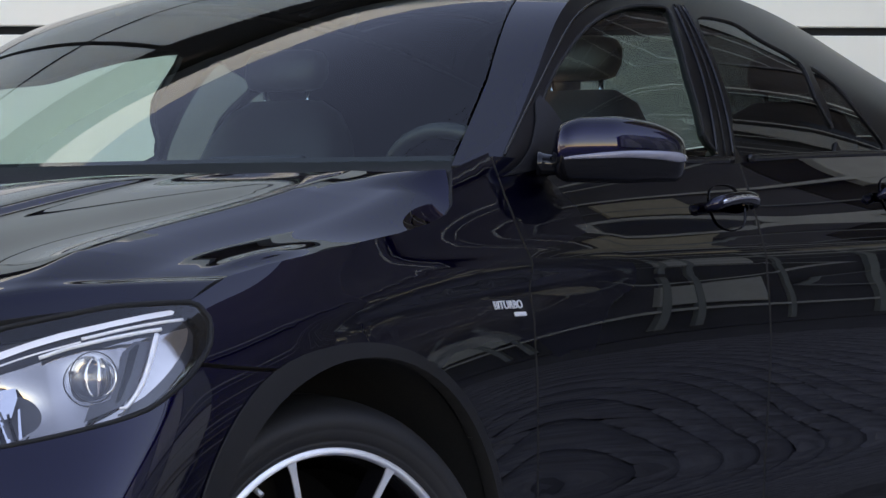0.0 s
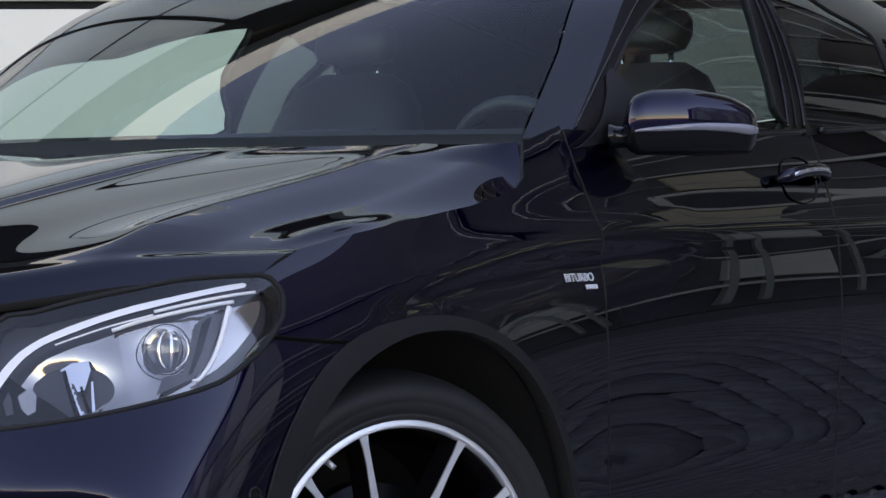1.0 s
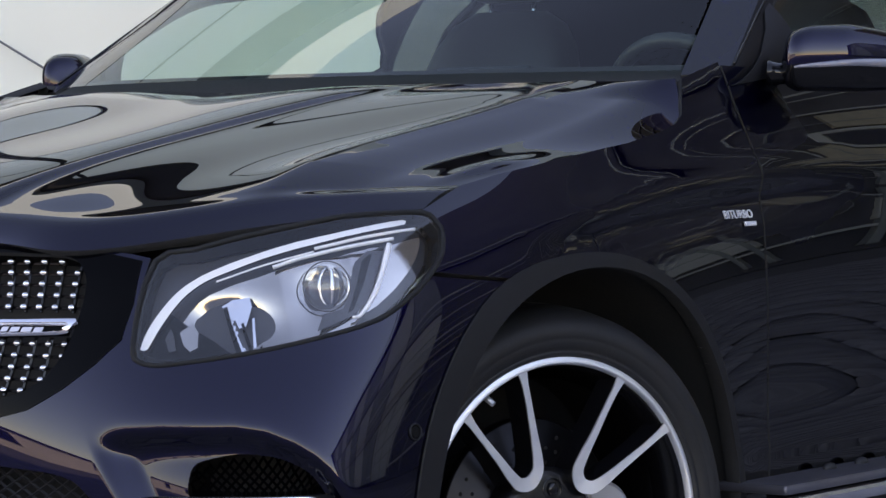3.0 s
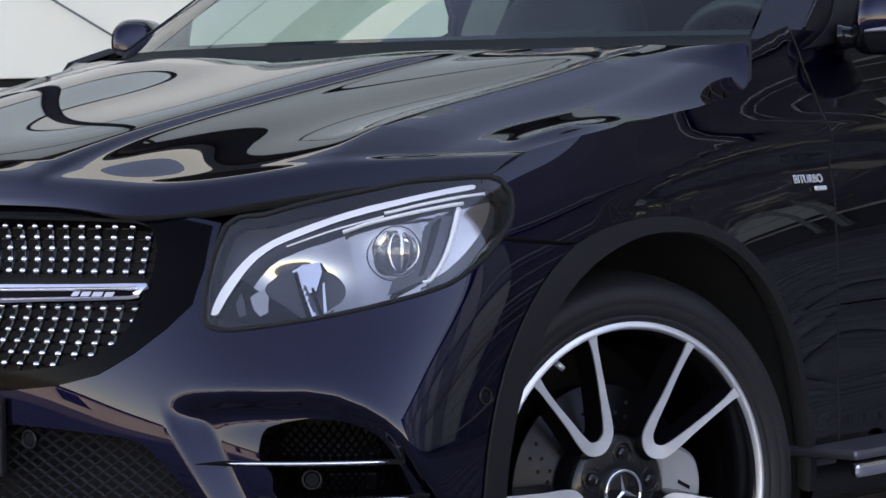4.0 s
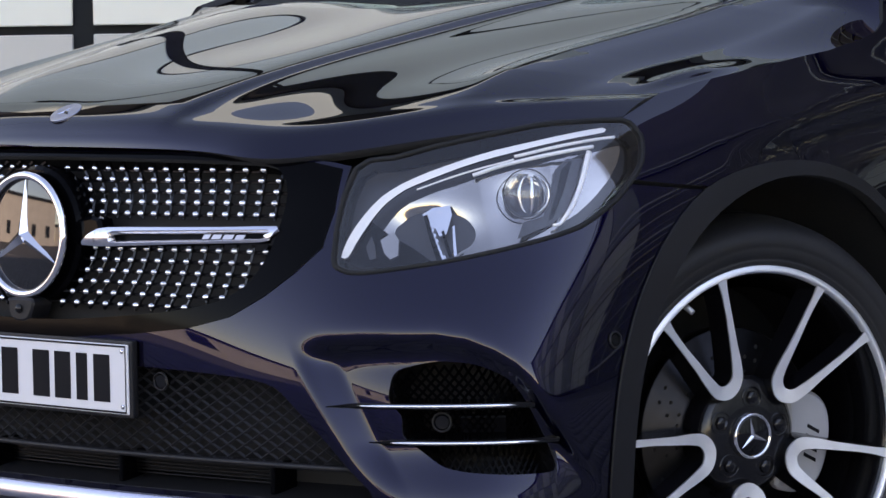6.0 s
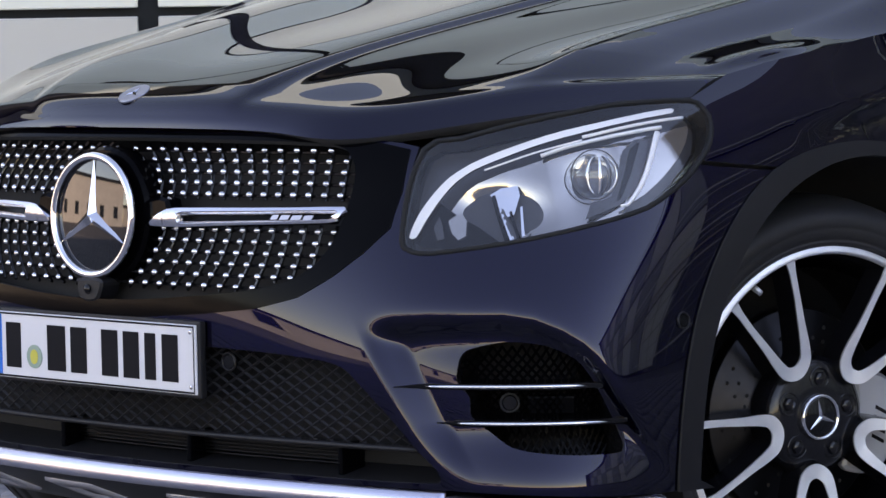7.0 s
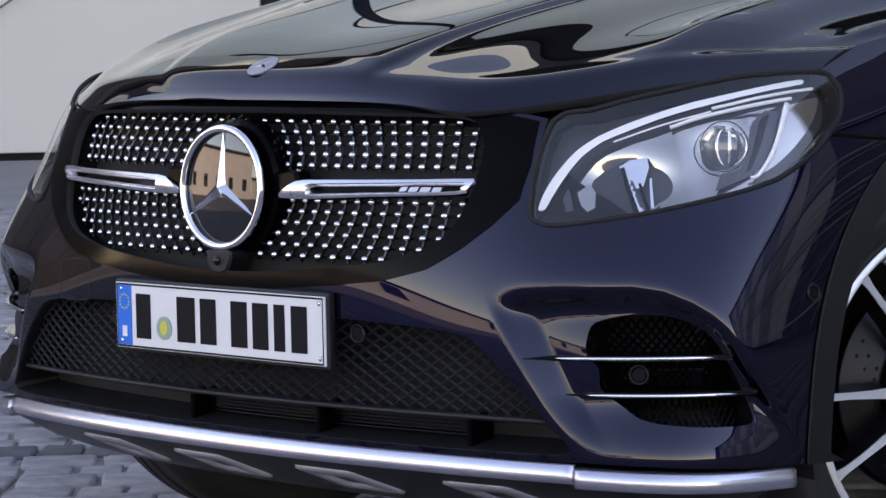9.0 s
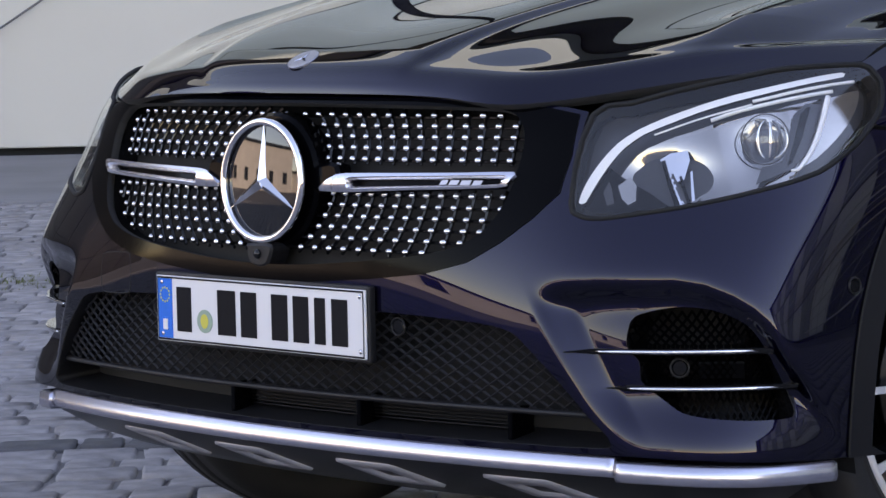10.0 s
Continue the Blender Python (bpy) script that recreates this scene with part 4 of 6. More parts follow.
for u in np.linspace(-4.7, 4.7, 90):
    q0 = offset(skin, 0.004)(np.array([[u, 0.286]]))[0]
    n = surface_normals(skin, np.array([[u, 0.286]]), 1)[0] * [1, 1, 0]
    n /= np.linalg.norm(n)
    skid_rows.append([q0 + n * 0.002, q0 - n * 0.03 + [0, 0, -0.022], q0 - n * 0.10 + [0, 0, -0.062], q0 - n * 0.16 + [0, 0, -0.085], q0 - n * 0.30 + [0, 0, -0.09]])
skid_rows = np.array(skid_rows)
skid = part("skid_panel", grid_mesh("skid_panel", skid_rows, sign=1), FRAME_BLACK, car)
for yc in (-0.42, -0.115, 0.195, 0.505):
    k = int(np.argmin(np.abs(skid_rows[:, 0, 1] - yc)))
    a, b = skid_rows[k, 1], skid_rows[k, 2]
    a = a * 0.95 + b * 0.05
    side = (skid_rows[k + 2, 0] - skid_rows[k - 2, 0])
    side /= np.linalg.norm(side)
    nn = np.cross(side, b - a)
    nn /= np.linalg.norm(nn)
    if nn[0] < 0:
        nn = -nn
    c = np.array([a + nn * 0.004 - side * 0.098, a + nn * 0.004 + side * 0.032, b + nn * 0.004 + side * 0.098, b + nn * 0.004 - side * 0.032])
    mid = c.mean(0)
    V, F = [], []
    def rounded(f):
        q = mid + (c - mid) * f
        return np.vstack([q[i] + (q[(i + 1) % 4] - q[i]) * g for i in range(4) for g in (0.05, 0.14, 0.5, 0.86, 0.95)])
    rr = [rounded(1.0) - nn * 0.006, rounded(0.97), rounded(0.50) + nn * 0.001, rounded(0.45) - nn * 0.008]
    G = np.stack(rr, 1)
    part("skid_insert", grid_mesh("skid_insert", G, sign=1, closed_u=True), INSERT, skid, "satin grey insert plate")

# headlamps
LAMP = by_front([(0.5948, 0.8224), (0.6000, 0.6911), (0.6157, 0.6734), (0.6495, 0.6688), (0.7475, 0.6838), (0.8347, 0.7079)]).tolist() + by_side([(0.5029, 0.7311), (0.4270, 0.7692), (0.3826, 0.8007), (0.3554, 0.8245), (0.3377, 0.8563), (0.3399, 0.8742), (0.3567, 0.8882)]).tolist() + by_front([(0.7917, 0.8863), (0.7502, 0.8744), (0.6900, 0.8565), (0.6386, 0.8384)]).tolist()
LAMP = np.array(smooth_loop(LAMP, 3))
lamp_mid = LAMP.mean(0)
REFLECTOR = mat("lamp_reflector", (0.37, 0.345, 0.32), 0.08, metal=1.0, vary=0.1, scale=12)
LAMP_WHITE = mat("white_light_guide", (0.82, 0.80, 0.78), 0.15, coat=0.5, vary=0.03)
LAMP_CLEAR = mat("bright_lamp_facet", (0.70, 0.70, 0.72), 0.10, metal=1.0, vary=0.1)
LAMP_GREY = mat("grey_lamp_bezel", (0.03, 0.03, 0.034), 0.30, metal=0.2, vary=0.15)
for half in (1, -1):
    fy = np.array([1, half, 1])

    def lay(pts, d):
        uv = np.array([(front_u(y, z), z) for y, z in pts])
        return offset(skin, d)(uv) * fy
    ob = part("headlamp", panel("headlamp", offset(skin, 0.040), lamp_mid + (LAMP - lamp_mid) * 0.97, (0.08, 0.014), fold=0, flip_y=half < 0), LAMP_GREY, car, "clear LED headlamp with a white light guide")
    rim = resample(LAMP, (0.05, 0.01))
    part("lamp_wall", grid_mesh("lamp_wall", np.stack([skin(rim) * fy, offset(skin, 0.042)(rim) * fy], 1), sign=half, closed_u=True), GLOSS, ob)
    part("lens", panel("lens", offset(skin, 0.001), lamp_mid + (LAMP - lamp_mid) * 0.985, (0.06, 0.012), fold=0.004, flip_y=half < 0), LENS, ob, "clear curved lamp cover").visible_shadow = False
    part("lamp_seal", tube("lamp_seal", offset(skin, 0.001)(resample(lamp_mid + (LAMP - lamp_mid) * 1.004, (0.05, 0.01))) * fy, 0.0045, 6, closed=True), DARK, ob)
    def sheet(name, outline, d, mt, label="", fold=0.005, step=(0.05, 0.01)):
        return part(name, panel(name, offset(skin, d), np.array(outline), step, fold=fold, flip_y=half < 0), mt, ob, label)
    # light guide along the top and the inner edge, two thin strips beside it
    sheet("light_guide", smooth_loop([(2.76, 0.694), (2.789, 0.716), (2.838, 0.738), (2.899, 0.760), (2.976, 0.783), (3.09, 0.803), (3.248, 0.821), (3.449, 0.839), (3.661, 0.854), (3.977, 0.8685), (4.25, 0.878), (4.49, 0.883), (4.52, 0.876), (4.279, 0.870), (3.99, 0.860), (3.675, 0.8437), (3.463, 0.8287), (3.27, 0.810), (3.132, 0.795), (3.033, 0.776), (2.97, 0.756), (2.911, 0.733), (2.862, 0.713), (2.815, 0.6945)], 2), 0.010, LAMP_WHITE, "white curved light guide", 0.008, (0.04, 0.006))
    for line, r in (([(3.545, 0.817), (3.73, 0.8315), (4.01, 0.845), (4.296, 0.8535), (4.46, 0.8565)], 0.0034), ([(3.80, 0.8455), (4.10, 0.8585), (4.40, 0.8665), (4.639, 0.870)], 0.0028), ([(3.20, 0.796), (3.50, 0.822), (3.80, 0.841)], 0.0016)):
        part("guide_strip", tube("guide_strip", offset(skin, 0.014)(spline(line, 30)) * fy, r, 6), LAMP_WHITE, ob)
    sheet("side_marker", smooth_loop([(4.40, 0.8395), (4.523, 0.847), (4.70, 0.854), (4.722, 0.832), (4.679, 0.807), (4.576, 0.7795), (4.432, 0.754), (4.30, 0.7415), (4.37, 0.762), (4.40, 0.797)], 2), 0.010, REFLECTOR, "silvered upright marker", 0.006)
    part("marker_edge", tube("marker_edge", offset(skin, 0.010)(spline([(4.43, 0.846), (4.425, 0.81), (4.385, 0.772), (4.30, 0.742), (4.23, 0.738)], 24)) * fy, np.interp(np.linspace(0, 1, 24), [0, 0.5, 1], [0.0050, 0.0042, 0.0022]), 6), LAMP_WHITE, ob, "white inner edge of the marker")
    # silvered bowls with upright flutes
    def bowls(q):
        u, z = q[:, 0], q[:, 1]
        d = 0.026 + 0.026 * np.exp(-((u - 3.36) / 0.30) ** 2 - ((z - 0.735) / 0.045) ** 2) + 0.022 * np.exp(-((u - 3.97) / 0.20) ** 2 - ((z - 0.785) / 0.04) ** 2)
        d = d + 0.0022 * np.abs(np.sin((u + 2.0 * (z - 0.75)) * 11.0)) + 0.0015 * np.sin(z * 90 + u * 3)
        return skin(q) - d[:, None] * surface_normals(skin, q, 1)
    bowl = smooth_loop([(2.87, 0.692), (3.05, 0.684), (3.5, 0.686), (3.95, 0.706), (4.28, 0.732), (4.40, 0.775), (4.42, 0.852), (4.02, 0.842), (3.65, 0.824), (3.38, 0.804), (3.16, 0.782), (3.05, 0.756), (2.97, 0.722)], 2)
    part("reflector", panel("reflector", bowls, bowl, (0.02, 0.004), fold=0.004, flip_y=half < 0), REFLECTOR, ob, "silvered reflector bowls with flutes")
    sheet("lamp_shroud", [(4.157, 0.8256), (4.247, 0.8424), (4.414, 0.8412), (4.402, 0.8092), (4.357, 0.7645), (4.238, 0.7438), (3.963, 0.7242), (3.981, 0.7469), (4.142, 0.7543), (4.156, 0.798)], 0.020, LAMP_GREY, "dark grey shroud")
    sheet("shroud_slot", [(4.22, 0.826), (4.27, 0.836), (4.30, 0.836), (4.28, 0.79), (4.23, 0.752), (4.19, 0.748), (4.215, 0.79)], 0.018, SATIN_BLACK)
    # black sheet puts in the dark corner that the lens reflects
    sheet("lamp_shroud", [(2.916, 0.7526), (3.07, 0.7328), (3.25, 0.7129), (3.414, 0.6898), (3.219, 0.6841), (2.873, 0.6828), (2.77, 0.6909), (2.86, 0.7219)], 0.020, SATIN_BLACK, "black lower shroud that stands in for a dark lens reflection")
    sheet("shroud_facet", [(3.03, 0.722), (3.11, 0.735), (3.16, 0.722), (3.17, 0.700), (3.12, 0.694), (3.07, 0.703)], 0.018, REFLECTOR)
    sheet("shroud_facet", [(2.93, 0.712), (2.96, 0.728), (2.99, 0.718), (3.02, 0.696), (2.97, 0.693)], 0.018, LAMP_GREY)
    sheet("lamp_facet", [(3.273, 0.7607), (3.331, 0.7707), (3.441, 0.7746), (3.471, 0.7603), (3.462, 0.7323), (3.421, 0.7291), (3.337, 0.749)], 0.022, LAMP_CLEAR, "bright faceted cup")
    for a, b, c_w, m_ in (((3.30, 0.758), (3.452, 0.692), 0.011, SATIN_BLACK), ((3.335, 0.748), (3.485, 0.693), 0.008, LAMP_CLEAR), ((3.375, 0.738), (3.505, 0.694), 0.010, LAMP_GREY), ((3.435, 0.735), (3.525, 0.6955), 0.007, SATIN_BLACK), ((3.50, 0.742), (3.55, 0.70), 0.006, LAMP_CLEAR)):
        sheet("lamp_divider", [(a[0] - c_w, a[1]), (a[0] + c_w, a[1] + 0.002), (b[0] + c_w * 1.6, b[1] + 0.001), (b[0] - c_w * 1.6, b[1] - 0.001)], 0.019, m_, "", 0.003)
    # projector: a glass ball in a thin ring, with bright curved vanes inside
    c = (offset(skin, 0.020)(np.array([[3.964, 0.7890]])) * fy)[0]
    m = look(tuple(c), tuple(c - np.array([0.80, 0.56 * half, 0.10])))
    o = [(0.036 * math.cos(a), 0.038 * math.sin(a)) for a in np.linspace(0, 2 * math.pi, 40, endpoint=False)]
    part("projector_ring", tube("projector_ring", [tuple(m @ Vector((a, b, 0.002))) for a, b in o], 0.0011, 8, closed=True, up=(0.3, 0.2, 1)), LAMP_GREY, ob)
    part("projector_lens", ball(0.034, 0.036, 0.016, 24, 12), LENS, ob).matrix_basis = m
    for bend, w_, z_, mt_ in ((-0.016, 0.0035, -0.004, LAMP_CLEAR), (0.004, 0.0045, -0.006, LAMP_CLEAR), (0.018, 0.0035, -0.004, LAMP_GREY), (0.030, 0.0030, -0.002, LAMP_CLEAR)):
        vane = [tuple(m @ Vector((bend * math.cos(q) + 0.004, 0.030 * math.sin(q), z_))) for q in np.linspace(-1.25, 1.25, 16)]
        part("projector_vane", tube("projector_vane", vane, np.interp(np.linspace(0, 1, 16), [0, 0.5, 1], [0.001, w_, 0.001]), 6, up=(0.6, 0.5, 0)), mt_, ob)

# dark structure behind the openings and under the car
part("engine_bay", box_mesh(pose(-0.1, 0, 0.55), 1.2, 1.0, 0.58, 0.03), DARK, car)
part("underbody", box_mesh(pose(-1.55, 0, 0.27), 4.2, 1.30, 0.10, 0.03), DARK, car)
part("sill_core", box_mesh(pose(-1.45, 0, 0.36), 1.7, 1.76, 0.16, 0.03), DARK, car)
# ---- wheels ----
def revolve(name, prof, seg):
    """prof: (radius, y) pairs, turned round the y axis."""
    V, F = [], []
    m = len(prof)
    for k in range(seg):
        a = 2 * math.pi * k / seg
        V += [(r * math.cos(a), y, r * math.sin(a)) for r, y in prof]
    for k in range(seg):
        for j in range(m - 1):
            F.append((k * m + j, k * m + j + 1, ((k + 1) % seg) * m + j + 1, ((k + 1) % seg) * m + j))
    me = mesh_from(name, V, F)
    bm = bmesh.new()
    bm.from_mesh(me)
    bmesh.ops.remove_doubles(bm, verts=bm.verts, dist=1e-5)
    bmesh.ops.recalc_face_normals(bm, faces=bm.faces)
    bm.to_mesh(me)
    bm.free()
    return me


def ribbon(name, line, half_w, front, back, bevel=0.0):
    """A strip with thickness along a line [(a, b)...] of the wheel's face; front, back: its depth in y along the line."""
    p = np.asarray(line, float)
    t = np.gradient(p, axis=0)
    t /= np.linalg.norm(t, axis=1, keepdims=True)
    n = np.c_[-t[:, 1], t[:, 0]]
    hw = np.asarray(half_w)[:, None]
    V, F = [], []
    k = len(p)
    for q, y in ((p + n * hw, front), (p - n * hw, front), (p - n * (hw + bevel), back), (p + n * (hw + bevel), back)):
        V += [(-a, yy, b) for (a, b), yy in zip(q, y)]
    for i in range(k - 1):
        for r in range(4):
            F.append((r * k + i, r * k + i + 1, ((r + 1) % 4) * k + i + 1, ((r + 1) % 4) * k + i))
    F += [(0, k, 2 * k, 3 * k), (k - 1, 4 * k - 1, 3 * k - 1, 2 * k - 1)]
    me = mesh_from(name, V, F, smooth=False)
    bm = bmesh.new()
    bm.from_mesh(me)
    bmesh.ops.recalc_face_normals(bm, faces=bm.faces)
    bm.to_mesh(me)
    bm.free()
    return me


def turned(me, a):
    m = me.copy()
    m.transform(Matrix.Rotation(radians(a), 4, "Y"))
    return m


TYRE_PROF = [(0.272, 0.000), (0.280, 0.010), (0.286, 0.0150), (0.289, 0.0150), (0.2905, 0.0132), (0.2925, 0.0155), (0.308, 0.0205), (0.3115, 0.0195), (0.3135, 0.0213), (0.328, 0.0175), (0.339, 0.010), (0.349, -0.003), (0.357, -0.022), (0.3625, -0.052), (0.3570, -0.054), (0.3570, -0.062), (0.3632, -0.064), (0.365, -0.098), (0.3595, -0.100), (0.3595, -0.110), (0.365, -0.112), (0.3632, -0.150), (0.357, -0.152), (0.357, -0.160), (0.362, -0.162), (0.355, -0.20), (0.338, -0.232), (0.30, -0.24), (0.272, -0.228)]


def make_wheel(parent):
    """A wheel about the origin, its face towards +y."""
    w = part("wheel", revolve("wheel", [(0.275, 0.006), (0.2685, 0.002), (0.263, -0.010), (0.259, -0.03), (0.252, -0.10), (0.254, -0.20), (0.268, -0.235), (0.261, -0.235), (0.246, -0.20), (0.242, -0.05)], 72), RIMBLACK, parent, "black alloy wheel with machined twin spokes")
    part("tyre", revolve("tyre", TYRE_PROF, 96), RUBBER, w)
    part("rim_lip", revolve("rim_lip", [(0.2835, -0.002), (0.2835, 0.0060), (0.2815, 0.0095), (0.2720, 0.0150), (0.2695, 0.0138), (0.2670, 0.004)], 120), MACHINED, w, "machined rim edge")
    line = spline([(-0.0660, 0.2680), (-0.0535, 0.212), (-0.0400, 0.160), (-0.0300, 0.120), (-0.0200, 0.098), (0.0, 0.0885), (0.0200, 0.098), (0.0300, 0.120), (0.0400, 0.160), (0.0535, 0.212), (0.0660, 0.2680)], 61)
    r = np.hypot(line[:, 0], line[:, 1])
    hw = np.interp(r, [0.088, 0.11, 0.16, 0.21, 0.25, 0.277], [0.0118, 0.0100, 0.0070, 0.0056, 0.0060, 0.0100])
    front = np.interp(r, [0.085, 0.17, 0.265, 0.278], [-0.012, 0.000, 0.0105, 0.0125])
    body = ribbon("spoke", line, hw * 1.05, front - 0.003, front - 0.045, 0.004)
    face = ribbon("spoke_face", line, hw, front, front - 0.0032)
    for k in range(5):
        a = -30 + 72 * k
        part("spoke", turned(body, -a), RIMBLACK, w)
        part("spoke_face", turned(face, -a), MACHINED, w, "bright machined spoke face")
    # hub with bolts and cap
    part("hub", revolve("hub", [(0.002, -0.020), (0.048, -0.020), (0.085, -0.024), (0.098, -0.034), (0.100, -0.070)], 48), RIMBLACK, w)
    bolt = revolve("bolt", [(0.0005, 0.0), (0.010, 0.0), (0.012, -0.004), (0.012, -0.02)], 6)
    well = revolve("bolt_well", [(0.017, -0.0222), (0.0185, -0.0205), (0.020, -0.0222)], 16)
    for k in range(5):
        a = radians(-31 + 36 + 72 * k)
        b = part("wheel_bolt", bolt, RIMBLACK, w)
        b.location = (-0.062 * math.sin(a), -0.016, 0.062 * math.cos(a))
        b = part("bolt_seat", well, RIMBLACK, w)
        b.location = (-0.062 * math.sin(a), 0.001, 0.062 * math.cos(a))
    part("hub_cap", revolve("hub_cap", [(0.0005, -0.010), (0.030, -0.011), (0.034, -0.014), (0.036, -0.024)], 40), GLOSS, w, "black hub cap with a silver star")
    part("cap_ring", revolve("cap_ring", [(0.0325, -0.012), (0.0345, -0.0085), (0.0375, -0.010), (0.0385, -0.018)], 40), CHROME, w)
    part("cap_star", star_mesh("cap_star", 0.031, 0.0052, 0.003, pose(0, -0.0105, 0) @ pose(0, 0, 0, -90, 0, 0) @ pose(0, 0, 0, 0, 0, 180 + 10)), CHROME, w)
    va = radians(-31)
    part("valve", tube("valve", [(-0.260 * math.sin(va), -0.016, 0.260 * math.cos(va)), (-0.245 * math.sin(va), 0.000, 0.245 * math.cos(va))], [0.0060, 0.0050], 8), CALIPER, w)
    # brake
    disc = part("brake_disc", revolve("brake_disc", [(0.075, -0.075), (0.085, -0.072), (0.090, -0.080), (0.172, -0.080), (0.175, -0.083), (0.175, -0.105), (0.172, -0.108), (0.09, -0.108)], 64), STEEL, w, "drilled steel brake disc, darkened for the shade behind the spokes")
    holes = []
    for k in range(36):
        for j, rr in enumerate((0.105, 0.128, 0.150)):
            a = 2 * math.pi * (k + j / 3) / 36
            if (k + j) % 3 == 0:
                continue
            o = [(rr * math.cos(a) + 0.0036 * math.cos(b), rr * math.sin(a) + 0.0036 * math.sin(b)) for b in np.linspace(0, 2 * math.pi, 8, endpoint=False)]
            holes.append(prism("hole", o, 0.002, pose(0, -0.0795, 0) @ pose(0, 0, 0, -90, 0, 0)))
    part("disc_hole", join("disc_hole", holes), DARK, w)["kind"] = "stuff"
    return w


def caliper(parent, m, flip):
    o = spline([(-0.075, 0.100), (-0.085, 0.150), (-0.06, 0.190), (0.0, 0.203), (0.06, 0.190), (0.085, 0.150), (0.075, 0.100), (0.0, 0.115), (-0.075, 0.100)], 40)[:-1]
    me = prism("brake_caliper", o, 0.06, m @ pose(0, 0, 0), bevel=0.006)
    c = part("brake_caliper", me, CALIPER, parent, "silver brake caliper with dark marking")
    for k in range(4):
        part("caliper_bar", prism("caliper_bar", [(-0.030 + 0.016 * k, 0.150), (-0.024 + 0.016 * k, 0.150), (-0.016 + 0.016 * k, 0.176), (-0.022 + 0.016 * k, 0.176)], 0.002, m @ pose(0, 0, 0.0015)), PLATE_INK, parent)


STEER = -16.3
for x, y, flip, steer in ((0, 0.868, 0, STEER), (0, -0.868, 180, STEER), (-2.873, 0.875, 0, 0), (-2.873, -0.875, 180, 0)):
    w = make_wheel(car)
    w.matrix_basis = pose(x + (0.046 if x == 0 else 0), y, 0.3635, 0, 0, flip + steer)
    caliper(w, pose(0, -0.062, 0) @ pose(0, 0, 0, -90, 0, 0) @ pose(0, 0, 0, 0, 0, 180) @ pose(0, 0, 0, 0, 0, -100 if not flip else 100), flip)

# arch trims and liners
arch_in = [(0.015 + r * math.cos(radians(a)), 0.36 + r * math.sin(radians(a))) for a in np.linspace(184, -6, 40) for r in (0.428 + 0.008 / (1 + math.exp((a - 68) / 9)),)]
arch_outer = [arch(a, 0.001) for a in np.linspace(-7, 178, 44)]
trims = both("arch_trim", offset(skin, -0.005), by_side(arch_outer + [(-0.432, 0.32)] + [(-0.410, 0.32)] + arch_in + [(0.415, 0.30)]), (0.06, 0.012), TRIM, label="matt black wheel arch trim", fold=0.03, lip=-0.004)
rear_trim = arc(-2.873, 0.36, 0.400, 0.400, 0, 180, 40) + arc(-2.873, 0.36, 0.456, 0.456, 180, 0, 40)
both("arch_trim", offset(skin, -0.005), by_side(rear_trim), (0.08, 0.02), TRIM, label="matt black wheel arch trim", fold=0.03, lip=-0.004)
for cx in (0.015, -2.873):
    for half in (1, -1):
        rows = []
        for a in np.linspace(-12, 192, 40):
            c, s_ = math.cos(radians(a)), math.sin(radians(a))
            rows.append([(cx + 0.440 * c, 0.895 * half, 0.36 + 0.440 * s_), (cx + 0.425 * c, 0.80 * half, 0.36 + 0.425 * s_), (cx + 0.425 * c, 0.56 * half, 0.36 + 0.425 * s_), (cx + 0.05 * c, 0.55 * half, 0.36 + 0.05 * s_)])
        part("arch_liner", grid_mesh("arch_liner", rows, sign=-half), DARK, car)

# sills with a running board
BOARD = mat("brushed_dark_aluminium", (0.16, 0.16, 0.19), 0.35, metal=0.8, vary=0.1, scale=8)
for half in (1, -1):
    prof = [(0.80, 0.30), (0.905, 0.30), (0.915, 0.33), (0.912, 0.372), (0.80, 0.372)]
    G = [[(x, y * half, z) for y, z in prof] for x in np.linspace(-0.44, -2.43, 20)]
    sill = part("sill", grid_mesh("sill", G, sign=-half), TRIM, car, "black plastic sill with a bright running board")
    part("running_board", box_mesh(pose(-1.36, 0.945 * half, 0.388), 1.90, 0.150, 0.018, 0.007), BOARD, sill, "dark satin running board")
    part("board_edge", box_mesh(pose(-1.36, 1.014 * half, 0.362), 1.90, 0.020, 0.026, 0.008), SATIN, sill, "bright outer edge")
    for k in range(16):
        stud = part("rubber_stud", ball(0.020, 0.010, 0.010, 10, 6), RUBBER, sill)
        stud.location = (-0.68 - 0.110 * k, 0.940 * half, 0.398)

